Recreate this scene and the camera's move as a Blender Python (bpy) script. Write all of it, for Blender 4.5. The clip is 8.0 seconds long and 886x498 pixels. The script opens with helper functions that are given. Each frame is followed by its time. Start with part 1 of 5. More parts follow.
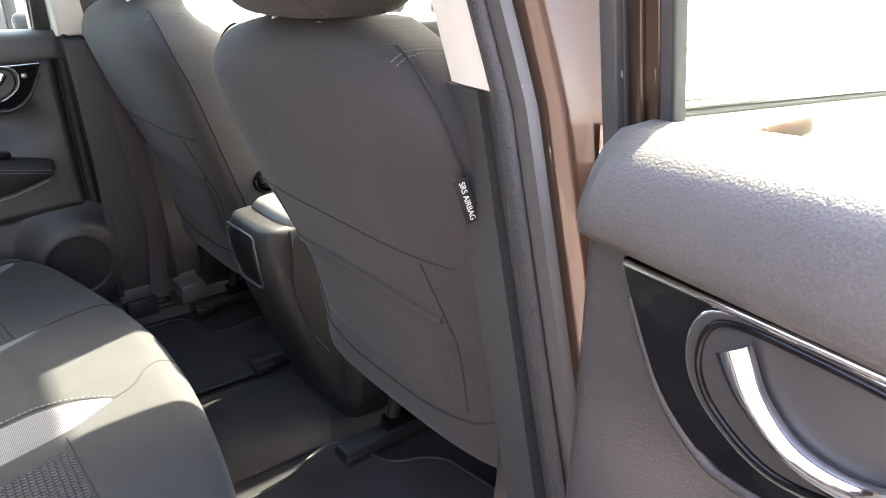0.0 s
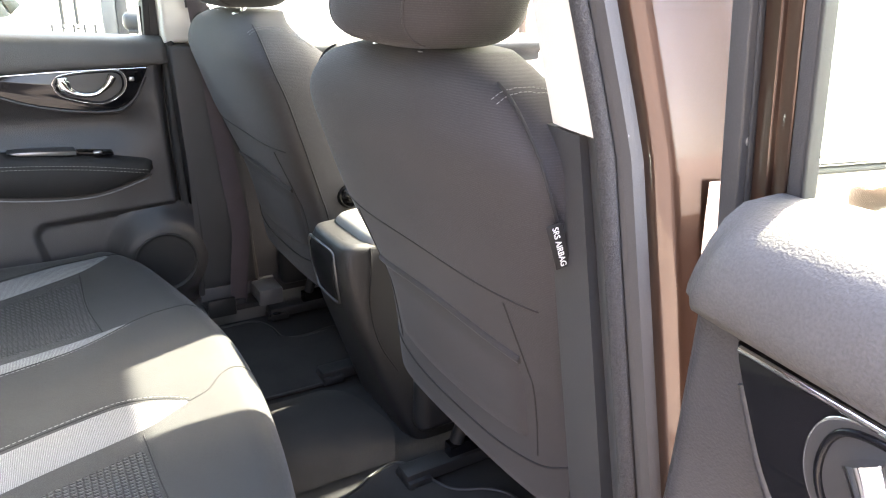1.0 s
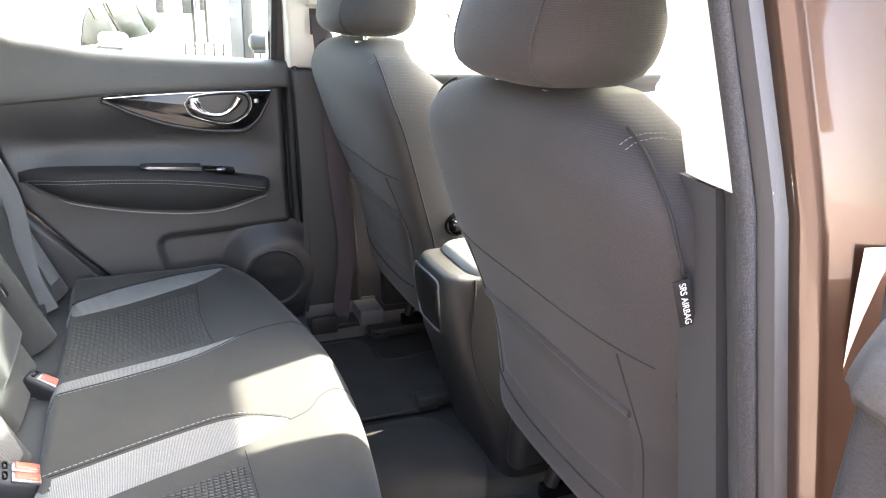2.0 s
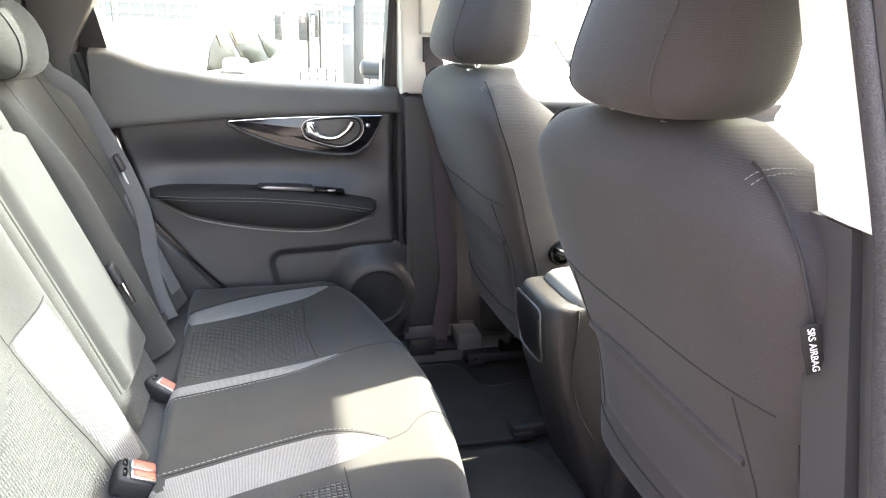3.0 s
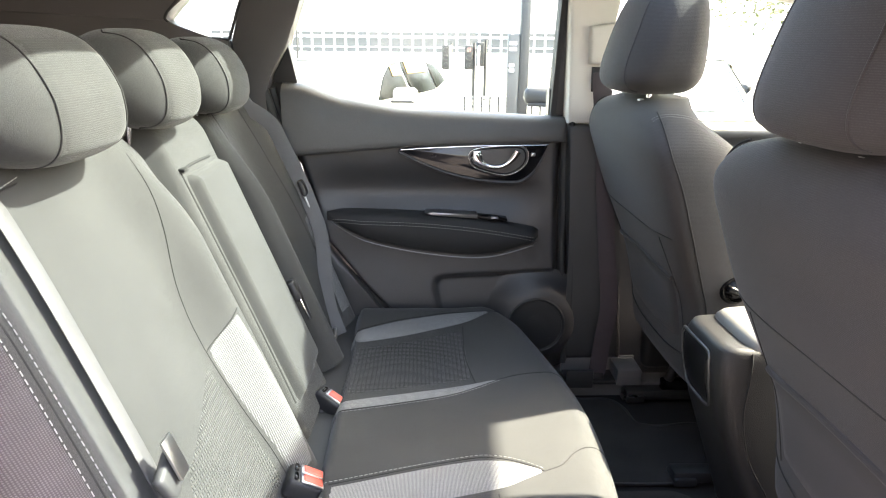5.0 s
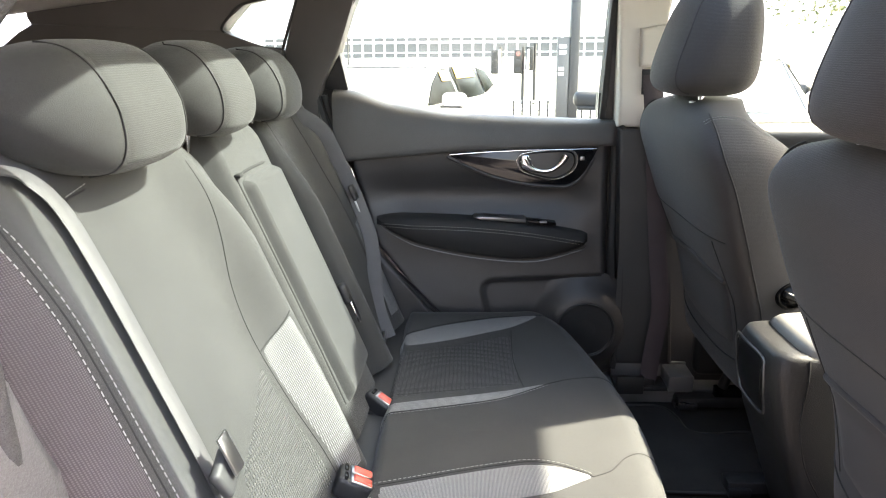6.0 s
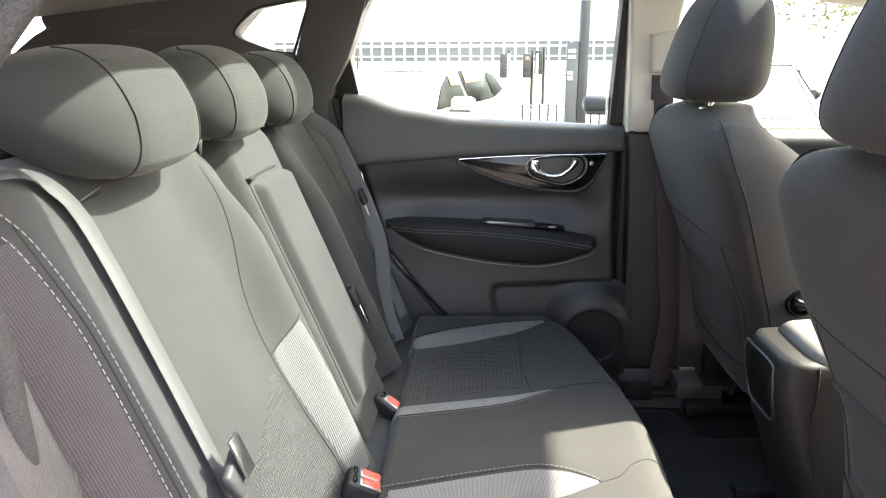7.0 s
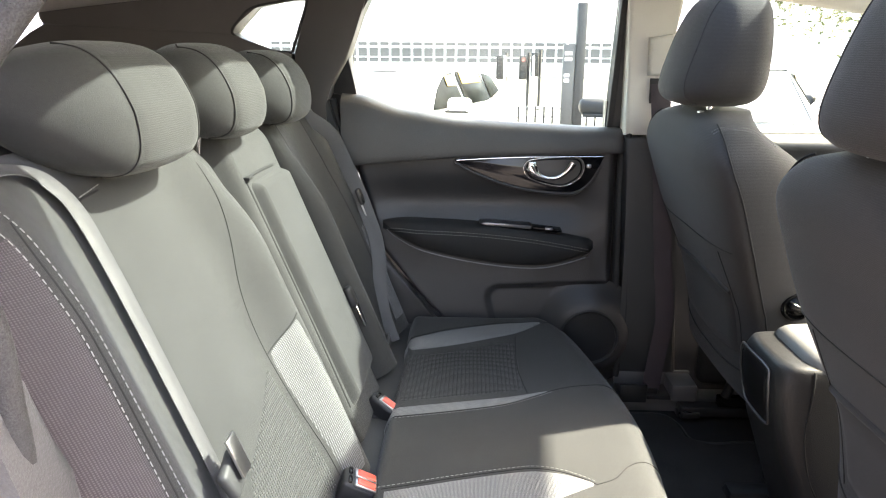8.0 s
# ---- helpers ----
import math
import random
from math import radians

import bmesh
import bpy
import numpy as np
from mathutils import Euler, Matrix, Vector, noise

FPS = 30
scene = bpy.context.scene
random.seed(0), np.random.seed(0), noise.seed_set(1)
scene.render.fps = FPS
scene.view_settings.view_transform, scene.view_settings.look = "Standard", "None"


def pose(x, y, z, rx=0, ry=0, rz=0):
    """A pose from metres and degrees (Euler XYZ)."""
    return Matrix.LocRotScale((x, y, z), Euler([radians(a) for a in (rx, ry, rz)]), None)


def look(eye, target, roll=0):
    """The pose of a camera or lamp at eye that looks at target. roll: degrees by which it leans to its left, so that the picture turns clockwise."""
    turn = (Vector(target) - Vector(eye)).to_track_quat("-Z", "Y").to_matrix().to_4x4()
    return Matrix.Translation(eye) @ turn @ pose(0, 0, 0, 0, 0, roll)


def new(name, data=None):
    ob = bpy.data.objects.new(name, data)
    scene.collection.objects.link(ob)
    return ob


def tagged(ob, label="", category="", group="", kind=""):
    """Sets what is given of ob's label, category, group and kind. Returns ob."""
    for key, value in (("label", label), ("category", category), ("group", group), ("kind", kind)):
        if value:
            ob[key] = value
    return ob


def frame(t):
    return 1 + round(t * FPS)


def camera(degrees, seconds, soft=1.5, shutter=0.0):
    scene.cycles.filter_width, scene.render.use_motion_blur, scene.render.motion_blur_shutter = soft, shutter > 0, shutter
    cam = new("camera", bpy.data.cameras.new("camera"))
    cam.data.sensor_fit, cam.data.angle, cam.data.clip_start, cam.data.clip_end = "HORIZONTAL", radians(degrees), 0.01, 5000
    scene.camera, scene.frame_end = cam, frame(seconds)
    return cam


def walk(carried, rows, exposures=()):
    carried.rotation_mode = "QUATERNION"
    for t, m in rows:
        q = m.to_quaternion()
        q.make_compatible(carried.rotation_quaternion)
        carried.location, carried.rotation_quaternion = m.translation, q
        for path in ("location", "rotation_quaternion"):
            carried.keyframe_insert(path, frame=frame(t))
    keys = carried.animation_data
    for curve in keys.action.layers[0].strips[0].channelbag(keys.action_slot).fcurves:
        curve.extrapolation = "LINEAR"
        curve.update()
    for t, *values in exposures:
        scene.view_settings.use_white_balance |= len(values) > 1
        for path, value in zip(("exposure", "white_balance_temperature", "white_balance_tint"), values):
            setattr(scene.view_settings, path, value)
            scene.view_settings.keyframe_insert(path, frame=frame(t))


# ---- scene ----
cam = camera(64.6, 8.0, soft=1.1)
PATH = [
    (0, (-0.175, -1.227, 1.27), (0.967, 0.231, 0.517), -0.3),
    (0.5, (-0.174, -1.212, 1.282), (0.897, 0.302, 0.534), 0.7),
    (1, (-0.176, -1.197, 1.291), (0.81, 0.384, 0.565), 1.9),
    (1.5, (-0.18, -1.185, 1.298), (0.692, 0.472, 0.596), 2.2),
    (2, (-0.183, -1.168, 1.304), (0.568, 0.557, 0.626), 2.5),
    (3.5, (-0.202, -1.163, 1.31), (0.171, 0.707, 0.708), 2.0),
    (4, (-0.206, -1.168, 1.315), (0.056, 0.726, 0.728), 1.9),
    (4.5, (-0.211, -1.168, 1.316), (-0.051, 0.741, 0.742), 1.3),
    (6, (-0.21, -1.179, 1.318), (-0.288, 0.742, 0.766), -0.5),
    (6.5, (-0.209, -1.182, 1.319), (-0.304, 0.74, 0.772), -0.6),
    (7, (-0.213, -1.184, 1.321), (-0.313, 0.738, 0.779), -0.3),
    (7.5, (-0.217, -1.184, 1.321), (-0.318, 0.738, 0.78), 0.0),
    (8, (-0.219, -1.183, 1.321), (-0.303, 0.741, 0.781), 0.4),
]
EXPOSURES = [(0, 5.18), (1, 5.52), (2, 5.70), (3.5, 5.50), (4.5, 5.22), (6, 4.80), (8, 4.66)]
walk(cam, [(t, look(eye, target, roll)) for t, eye, target, roll in PATH], [(t, e, 8100, 21) for t, e in EXPOSURES])

# ---- light ----
SUN_EL, SUN_AZ = radians(44.4), radians(78.7)   # azimuth from +y towards +x
world = bpy.data.worlds.new("world")
scene.world = world
world.use_nodes = True
wn = world.node_tree.nodes
sky = wn.new("ShaderNodeTexSky")
sky.sky_type, sky.sun_disc = "NISHITA", False
sky.sun_elevation, sky.sun_rotation = SUN_EL, SUN_AZ
sky.air_density, sky.dust_density = 1.0, 3.0
wn["Background"].inputs["Strength"].default_value = 0.12
world.node_tree.links.new(sky.outputs[0], wn["Background"].inputs["Color"])
sun = new("sun", bpy.data.lights.new("sun", "SUN"))
sun.data.energy, sun.data.angle, sun.data.color = 2.7, radians(1.2), (1.0, 0.99, 0.97)
to_sun = Vector((math.sin(SUN_AZ) * math.cos(SUN_EL), math.cos(SUN_AZ) * math.cos(SUN_EL), math.sin(SUN_EL)))
sun.matrix_world = look(to_sun * 30, (0, 0, 0))

GROUND = -0.12


# ---- materials ----
def material(name, color, rough=0.6, metal=0.0, vary=0.15, vary_scale=6.0, grain=0.0, grain_scale=400.0,
             fine_vary=0.0, coat=0.0, spec=0.5, sheen=0.0, stretch=(1, 1, 1)):
    """A surface with broad stains, fine mottling and a grain in relief (scales per metre)."""
    m = bpy.data.materials.new(name)
    m.use_nodes = True
    nt = m.node_tree
    b = nt.nodes["Principled BSDF"]
    b.inputs["Roughness"].default_value, b.inputs["Metallic"].default_value = rough, metal
    b.inputs["Coat Weight"].default_value, b.inputs["Specular IOR Level"].default_value = coat, spec
    b.inputs["Sheen Weight"].default_value = sheen
    b.inputs["Sheen Roughness"].default_value = 0.4
    co = nt.nodes.new("ShaderNodeTexCoord")
    mp = nt.nodes.new("ShaderNodeMapping")
    mp.inputs["Scale"].default_value = stretch
    nt.links.new(co.outputs["Object"], mp.inputs["Vector"])
    big = nt.nodes.new("ShaderNodeTexNoise")
    big.inputs["Scale"].default_value, big.inputs["Detail"].default_value = vary_scale, 5
    nt.links.new(mp.outputs[0], big.inputs["Vector"])
    fine = nt.nodes.new("ShaderNodeTexNoise")
    fine.inputs["Scale"].default_value, fine.inputs["Detail"].default_value = grain_scale, 2
    nt.links.new(mp.outputs[0], fine.inputs["Vector"])
    r1 = nt.nodes.new("ShaderNodeMapRange")
    r1.inputs["From Min"].default_value, r1.inputs["From Max"].default_value = 0.3, 0.7
    r1.inputs["To Min"].default_value, r1.inputs["To Max"].default_value = 1 - vary, 1 + vary
    nt.links.new(big.outputs[0], r1.inputs["Value"])
    r2 = nt.nodes.new("ShaderNodeMapRange")
    r2.inputs["From Min"].default_value, r2.inputs["From Max"].default_value = 0.3, 0.7
    r2.inputs["To Min"].default_value, r2.inputs["To Max"].default_value = 1 - fine_vary, 1 + fine_vary
    nt.links.new(fine.outputs[0], r2.inputs["Value"])
    mul = nt.nodes.new("ShaderNodeMath")
    mul.operation = "MULTIPLY"
    nt.links.new(r1.outputs[0], mul.inputs[0])
    nt.links.new(r2.outputs[0], mul.inputs[1])
    vm = nt.nodes.new("ShaderNodeVectorMath")
    vm.operation = "SCALE"
    vm.inputs[0].default_value = color
    nt.links.new(mul.outputs[0], vm.inputs["Scale"])
    nt.links.new(vm.outputs[0], b.inputs["Base Color"])
    if grain:
        bump = nt.nodes.new("ShaderNodeBump")
        bump.inputs["Strength"].default_value, bump.inputs["Distance"].default_value = grain, 1.2 / grain_scale
        nt.links.new(fine.outputs[0], bump.inputs["Height"])
        nt.links.new(bump.outputs[0], b.inputs["Normal"])
    return m


def woven(name, color, dark, cell, rough=0.85, relief=0.6, kind="rows", sheen=0.1, turn=(0, 0, 0), flat=True):
    """Woven cloth: threads in rows, or small cells, in colour and relief."""
    m = material(name, color, rough, vary=0.12, vary_scale=5, sheen=sheen)
    nt = m.node_tree
    b = nt.nodes["Principled BSDF"]
    co = nt.nodes.new("ShaderNodeTexCoord")
    mp = nt.nodes.new("ShaderNodeMapping")
    mp.inputs["Rotation"].default_value = [radians(a) for a in turn]
    nt.links.new(co.outputs["Object"], mp.inputs["Vector"])
    if kind == "cells":
        mp.inputs["Scale"].default_value = (0.75, 1.0, 0.0) if flat else (0.0, 1.0, 0.75)
        tex = nt.nodes.new("ShaderNodeTexVoronoi")
        tex.feature = "DISTANCE_TO_EDGE"
        tex.inputs["Scale"].default_value, tex.inputs["Randomness"].default_value = 1 / cell, 0.12
        nt.links.new(mp.outputs[0], tex.inputs["Vector"])
        out = tex.outputs["Distance"]
        top = 0.3
    else:
        w1 = nt.nodes.new("ShaderNodeTexWave")
        w1.bands_direction = "Y" if kind == "rows" else "Z"
        w1.inputs["Scale"].default_value, w1.inputs["Distortion"].default_value = 0.314 / cell, 0.6
        w1.inputs["Detail"].default_value, w1.inputs["Detail Scale"].default_value = 1, 2
        w2 = nt.nodes.new("ShaderNodeTexWave")
        w2.bands_direction = "X" if kind == "rows" else "Y"
        w2.inputs["Scale"].default_value, w2.inputs["Distortion"].default_value = 0.314 / (cell * 1.3), 0.6
        nt.links.new(mp.outputs[0], w1.inputs["Vector"])
        nt.links.new(mp.outputs[0], w2.inputs["Vector"])
        mx = nt.nodes.new("ShaderNodeMath")
        mx.operation = "MULTIPLY"
        nt.links.new(w1.outputs["Fac"], mx.inputs[0])
        nt.links.new(w2.outputs["Fac"], mx.inputs[1])
        out, top = mx.outputs[0], 0.7
    rr = nt.nodes.new("ShaderNodeMapRange")
    rr.inputs["From Max"].default_value = top
    nt.links.new(out, rr.inputs["Value"])
    mix = nt.nodes.new("ShaderNodeMix")
    mix.data_type = "RGBA"
    mix.inputs["A"].default_value = (*dark, 1)
    old = b.inputs["Base Color"].links[0].from_socket
    nt.links.new(old, mix.inputs["B"])
    nt.links.new(rr.outputs[0], mix.inputs["Factor"])
    nt.links.new(mix.outputs["Result"], b.inputs["Base Color"])
    bump = nt.nodes.new("ShaderNodeBump")
    bump.inputs["Strength"].default_value, bump.inputs["Distance"].default_value = relief, cell * 0.5
    nt.links.new(rr.outputs[0], bump.inputs["Height"])
    nt.links.new(bump.outputs[0], b.inputs["Normal"])
    return m


def ribbed(name, color, dark, pitch, relief=0.3):
    """Knitted cloth with fine level ribs, slightly wavy, over a soft nap."""
    m = material(name, color, 0.9, vary=0.12, vary_scale=7, grain=0.3, grain_scale=900, fine_vary=0.3, sheen=0.08)
    nt = m.node_tree
    b = nt.nodes["Principled BSDF"]
    co = nt.nodes.new("ShaderNodeTexCoord")
    w = nt.nodes.new("ShaderNodeTexWave")
    w.bands_direction = "Z"
    w.inputs["Scale"].default_value, w.inputs["Distortion"].default_value = 0.314 / pitch, 1.2
    w.inputs["Detail"].default_value, w.inputs["Detail Scale"].default_value = 2, 0.6
    nt.links.new(co.outputs["Object"], w.inputs["Vector"])
    mix = nt.nodes.new("ShaderNodeMix")
    mix.data_type = "RGBA"
    mix.inputs["A"].default_value = (*dark, 1)
    nt.links.new(b.inputs["Base Color"].links[0].from_socket, mix.inputs["B"])
    nt.links.new(w.outputs["Fac"], mix.inputs["Factor"])
    nt.links.new(mix.outputs["Result"], b.inputs["Base Color"])
    bump = nt.nodes.new("ShaderNodeBump")
    bump.inputs["Strength"].default_value, bump.inputs["Distance"].default_value = relief, pitch * 0.4
    nt.links.new(w.outputs["Fac"], bump.inputs["Height"])
    nt.links.new(b.inputs["Normal"].links[0].from_socket, bump.inputs["Normal"])
    nt.links.new(bump.outputs[0], b.inputs["Normal"])
    return m


def pane_material(name, tint, gloss=0.06):
    """Thin automotive glass: lets light through with its tint, mirrors at a slant."""
    m = bpy.data.materials.new(name)
    m.use_nodes = True
    nt = m.node_tree
    nt.nodes.remove(nt.nodes["Principled BSDF"])
    clear = nt.nodes.new("ShaderNodeBsdfTransparent")
    clear.inputs["Color"].default_value = (*tint, 1)
    shine = nt.nodes.new("ShaderNodeBsdfGlossy")
    shine.inputs["Roughness"].default_value = 0.01
    lw = nt.nodes.new("ShaderNodeLayerWeight")
    pw = nt.nodes.new("ShaderNodeMath")
    pw.operation = "POWER"
    pw.inputs[1].default_value = 4.0
    nt.links.new(lw.outputs["Facing"], pw.inputs[0])
    fr = nt.nodes.new("ShaderNodeMapRange")
    fr.inputs["To Min"].default_value, fr.inputs["To Max"].default_value = gloss, 0.95
    lw.inputs["Blend"].default_value = 0.5
    nt.links.new(pw.outputs[0], fr.inputs["Value"])
    mix = nt.nodes.new("ShaderNodeMixShader")
    nt.links.new(fr.outputs[0], mix.inputs[0])
    nt.links.new(clear.outputs[0], mix.inputs[1])
    nt.links.new(shine.outputs[0], mix.inputs[2])
    nt.links.new(mix.outputs[0], nt.nodes["Material Output"].inputs["Surface"])
    return m


CLOTH = material("seat_cloth", (0.0268, 0.0270, 0.0265), 0.9, vary=0.14, vary_scale=9, grain=0.5, grain_scale=1500, fine_vary=0.7, sheen=0.12)
CLOTH_BACK = ribbed("seat_back_cloth", (0.041, 0.0373, 0.0384), (0.034, 0.0308, 0.0318), 0.0024, 0.12)
STRIPE = woven("light_stripe_cloth", (0.30, 0.30, 0.30), (0.10, 0.10, 0.10), 0.0017, kind="rows")
STRIPE_BACK = woven("light_bolster_cloth", (0.20, 0.20, 0.205), (0.045, 0.045, 0.045), 0.0023, kind="zrows")
RIB = ribbed("ribbed_cloth", (0.0305, 0.0305, 0.0295), (0.0225, 0.0226, 0.0216), 0.0026, 0.15)
MESH = woven("black_mesh_cloth", (0.044, 0.044, 0.043), (0.005, 0.005, 0.005), 0.0068, kind="cells", relief=0.9)
MESH_BACK = woven("embossed_cloth", (0.042, 0.043, 0.041), (0.019, 0.019, 0.019), 0.006, kind="cells", relief=0.8, flat=False)
BOLSTER = woven("bolster_cloth", (0.080, 0.069, 0.074), (0.036, 0.030, 0.033), 0.0020, kind="dots")
THREAD = material("pale_thread", (0.25, 0.25, 0.24), 0.8, vary=0.1)
SEAM_SOFT = material("tonal_seam", (0.020, 0.019, 0.019), 0.9)
ARM_CLOTH = material("armrest_cloth", (0.019, 0.018, 0.0185), 0.8, vary=0.1, grain=0.3, grain_scale=900, fine_vary=0.3)
# grained plastic made paler: window light on the sill put into its colour
SILL_LIT = material("sill_plastic_lit", (0.11, 0.108, 0.108), 0.4, vary=0.08, grain=0.15, grain_scale=800)
# near-black: shade inside the open console tray put into the colour
TRAY_SHADE = material("tray_shade", (0.006, 0.006, 0.0062), 0.35, vary=0.1)
CUP = material("smooth_cup_plastic", (0.030, 0.029, 0.029), 0.42, vary=0.06, grain=0.05, grain_scale=900)
SEAM = material("dark_seam", (0.012, 0.012, 0.012), 0.9)
# lighter copy of the grained plastic, with bounced window light in its colour
TRIM_LIT = material("pillar_plastic_lit", (0.080, 0.074, 0.072), 0.5, vary=0.08, grain=0.15, grain_scale=700)
PLASTIC = material("grained_plastic", (0.038, 0.038, 0.039), 0.55, vary=0.08, grain=0.15, grain_scale=800, fine_vary=0.06)
LID = material("grey_lid_vinyl", (0.17, 0.165, 0.16), 0.38, vary=0.06, grain=0.2, grain_scale=600)
SOFT = material("soft_trim", (0.040, 0.0375, 0.0385), 0.42, vary=0.10, grain=0.3, grain_scale=520, fine_vary=0.08)
PAD = material("leathergrain_pad", (0.070, 0.0665, 0.064), 0.5, vary=0.10, grain=0.3, grain_scale=620, fine_vary=0.14)
DARK = material("black_plastic", (0.016, 0.016, 0.017), 0.5, vary=0.15, grain=0.2, grain_scale=500)
GLOSS = material("piano_black", (0.006, 0.006, 0.007), 0.08, vary=0.2, spec=0.22)
CHROME = material("bright_chrome", (0.82, 0.82, 0.83), 0.08, 1.0, vary=0.03)
RIM = material("dark_satin_rim", (0.16, 0.16, 0.165), 0.32, 0.8, vary=0.06)
SATIN = material("satin_silver", (0.42, 0.42, 0.43), 0.3, 1.0, vary=0.05)
RUBBER = material("door_seal_rubber", (0.022, 0.022, 0.022), 0.7, vary=0.12, grain=0.1, grain_scale=900)
FUZZ = material("flocked_seal", (0.036, 0.035, 0.035), 0.95, vary=0.15, vary_scale=300, grain=0.7, grain_scale=700, fine_vary=0.35)
CARPET = material("black_carpet", (0.011, 0.011, 0.011), 1.0, vary=0.25, vary_scale=14, grain=1.0, grain_scale=700, fine_vary=0.45)
MAT_CARPET = material("mat_carpet", (0.024, 0.022, 0.021), 1.0, vary=0.25, vary_scale=10, grain=1.0, grain_scale=800, fine_vary=0.45)
BEIGE = material("beige_pillar_trim", (0.62, 0.60, 0.55), 0.7, vary=0.04, grain=0.2, grain_scale=500)
LINER = material("headliner", (0.42, 0.41, 0.39), 0.95, vary=0.05, grain=0.5, grain_scale=600, fine_vary=0.1)
WEB = material("belt_webbing", (0.066, 0.064, 0.066), 0.42, vary=0.08, grain=0.5, grain_scale=900, fine_vary=0.2, stretch=(1, 1, 3))
WEB_PLUM = material("plum_belt_webbing", (0.052, 0.038, 0.044), 0.6, vary=0.1, grain=0.5, grain_scale=900, fine_vary=0.2, stretch=(1, 1, 3))
RED = material("buckle_red", (0.64, 0.10, 0.07), 0.35, vary=0.1)
BROWN = material("bronze_brown_paint", (0.064, 0.034, 0.0225), 0.32, 0.75, vary=0.12, coat=1.0, fine_vary=0.15, grain_scale=2500)
CONSOLE = material("black_grained_plastic", (0.018, 0.0175, 0.018), 0.42, vary=0.08, grain=0.3, grain_scale=600, fine_vary=0.1)
CAR_SCREEN = material("bright_windscreen", (0.30, 0.31, 0.31), 0.08, vary=0.1, spec=0.8)
STICKER = material("yellow_sticker", (0.16, 0.10, 0.006), 0.6)
WHITE_PAINT = material("white_car_paint", (0.80, 0.80, 0.80), 0.25, vary=0.03, coat=0.8)
ASPHALT = material("paving", (0.13, 0.127, 0.12), 0.95, vary=0.25, vary_scale=0.7, grain=0.8, grain_scale=120, fine_vary=0.4)
CONCRETE = material("pale_wall", (0.72, 0.72, 0.70), 0.9, vary=0.08, vary_scale=0.6, grain=0.3, grain_scale=40)
WINDOW_GREY = material("office_window", (0.075, 0.077, 0.082), 0.25, vary=0.35, vary_scale=0.3)
# dark surface of the added walls that block sky light
SKY_BLOCK = material("sky_block_dark", (0.078, 0.080, 0.088), 0.95, vary=0.15, vary_scale=0.8, grain=0.4, grain_scale=60)
LINING_GRAIN = material("grained_lining", (0.075, 0.073, 0.074), 0.5, vary=0.08, grain=0.4, grain_scale=420, fine_vary=0.12)
POST_GREY = material("grey_steel", (0.022, 0.022, 0.024), 0.5, 0.2, vary=0.1, vary_scale=2)
SIGN_GREY = material("sign_board", (0.052, 0.053, 0.056), 0.5, vary=0.06)
FENCE_WHITE = material("fence_white", (0.6, 0.6, 0.6), 0.6, vary=0.1)
LEAF = material("leaves", (0.085, 0.088, 0.022), 0.6, vary=0.45, vary_scale=3)
BARK = material("bark", (0.10, 0.075, 0.055), 0.95, vary=0.3, grain=0.8, grain_scale=60)
TYRE = material("tyre", (0.02, 0.02, 0.02), 0.85)
PAPER = material("white_label", (0.8, 0.8, 0.8), 0.7, vary=0.03)
BLACK_INK = material("black_print", (0.01, 0.01, 0.01), 0.7)
SCREEN_GLASS = pane_material("windscreen_glass", (0.52, 0.60, 0.57))
GLASS = pane_material("window_glass", (0.86, 0.93, 0.88), 0.02)
ROOF_GLASS = pane_material("tinted_roof_glass", (0.255, 0.335, 0.340))
GREEN_GLASS = pane_material("green_door_glass", (0.55, 0.64, 0.58), 0.05)
CAR_WINDOW = material("dark_window", (0.0012, 0.0018, 0.0013), 0.2, vary=0.9, vary_scale=7, spec=0.04)
LAMP_RED = material("red_lens", (0.10, 0.012, 0.012), 0.2, coat=0.5)


# ---- mesh helpers ----
def thing(name, at, label, category, group="", kind=""):
    ob = new(name)
    ob.location = at
    ob.empty_display_size = 0.05
    return tagged(ob, label, category, group, kind)


def adopt(ob, parent):
    """Makes ob, built in world coordinates, a child of a thing or of one of its parts."""
    if parent is not None:
        ob.parent = parent
        ob.matrix_parent_inverse = Matrix.Translation(-parent.location) if parent.type == "EMPTY" else Matrix.Identity(4)
    return ob


def shape(name, verts, faces, mat, parent=None, label="", smooth=True, sharp=40):
    me = bpy.data.meshes.new(name)
    me.from_pydata([tuple(v) for v in verts], [], faces)
    me.materials.append(mat)
    bm = bmesh.new()
    bm.from_mesh(me)
    bmesh.ops.remove_doubles(bm, verts=bm.verts, dist=1e-5)
    bmesh.ops.recalc_face_normals(bm, faces=bm.faces)
    bm.to_mesh(me)
    bm.free()
    if smooth:
        me.polygons.foreach_set("use_smooth", [True] * len(me.polygons))
        if sharp < 180:
            me.set_sharp_from_angle(angle=radians(sharp))
    ob = adopt(new(name, me), parent)
    return tagged(ob, label) if label else ob


def part(name, bm, mat, parent=None, label="", smooth=True, sharp=35):
    me = bpy.data.meshes.new(name)
    bmesh.ops.recalc_face_normals(bm, faces=bm.faces)
    bm.to_mesh(me)
    bm.free()
    me.materials.append(mat)
    if smooth:
        me.polygons.foreach_set("use_smooth", [True] * len(me.polygons))
        me.set_sharp_from_angle(angle=radians(sharp))
    ob = adopt(new(name, me), parent)
    return tagged(ob, label) if label else ob


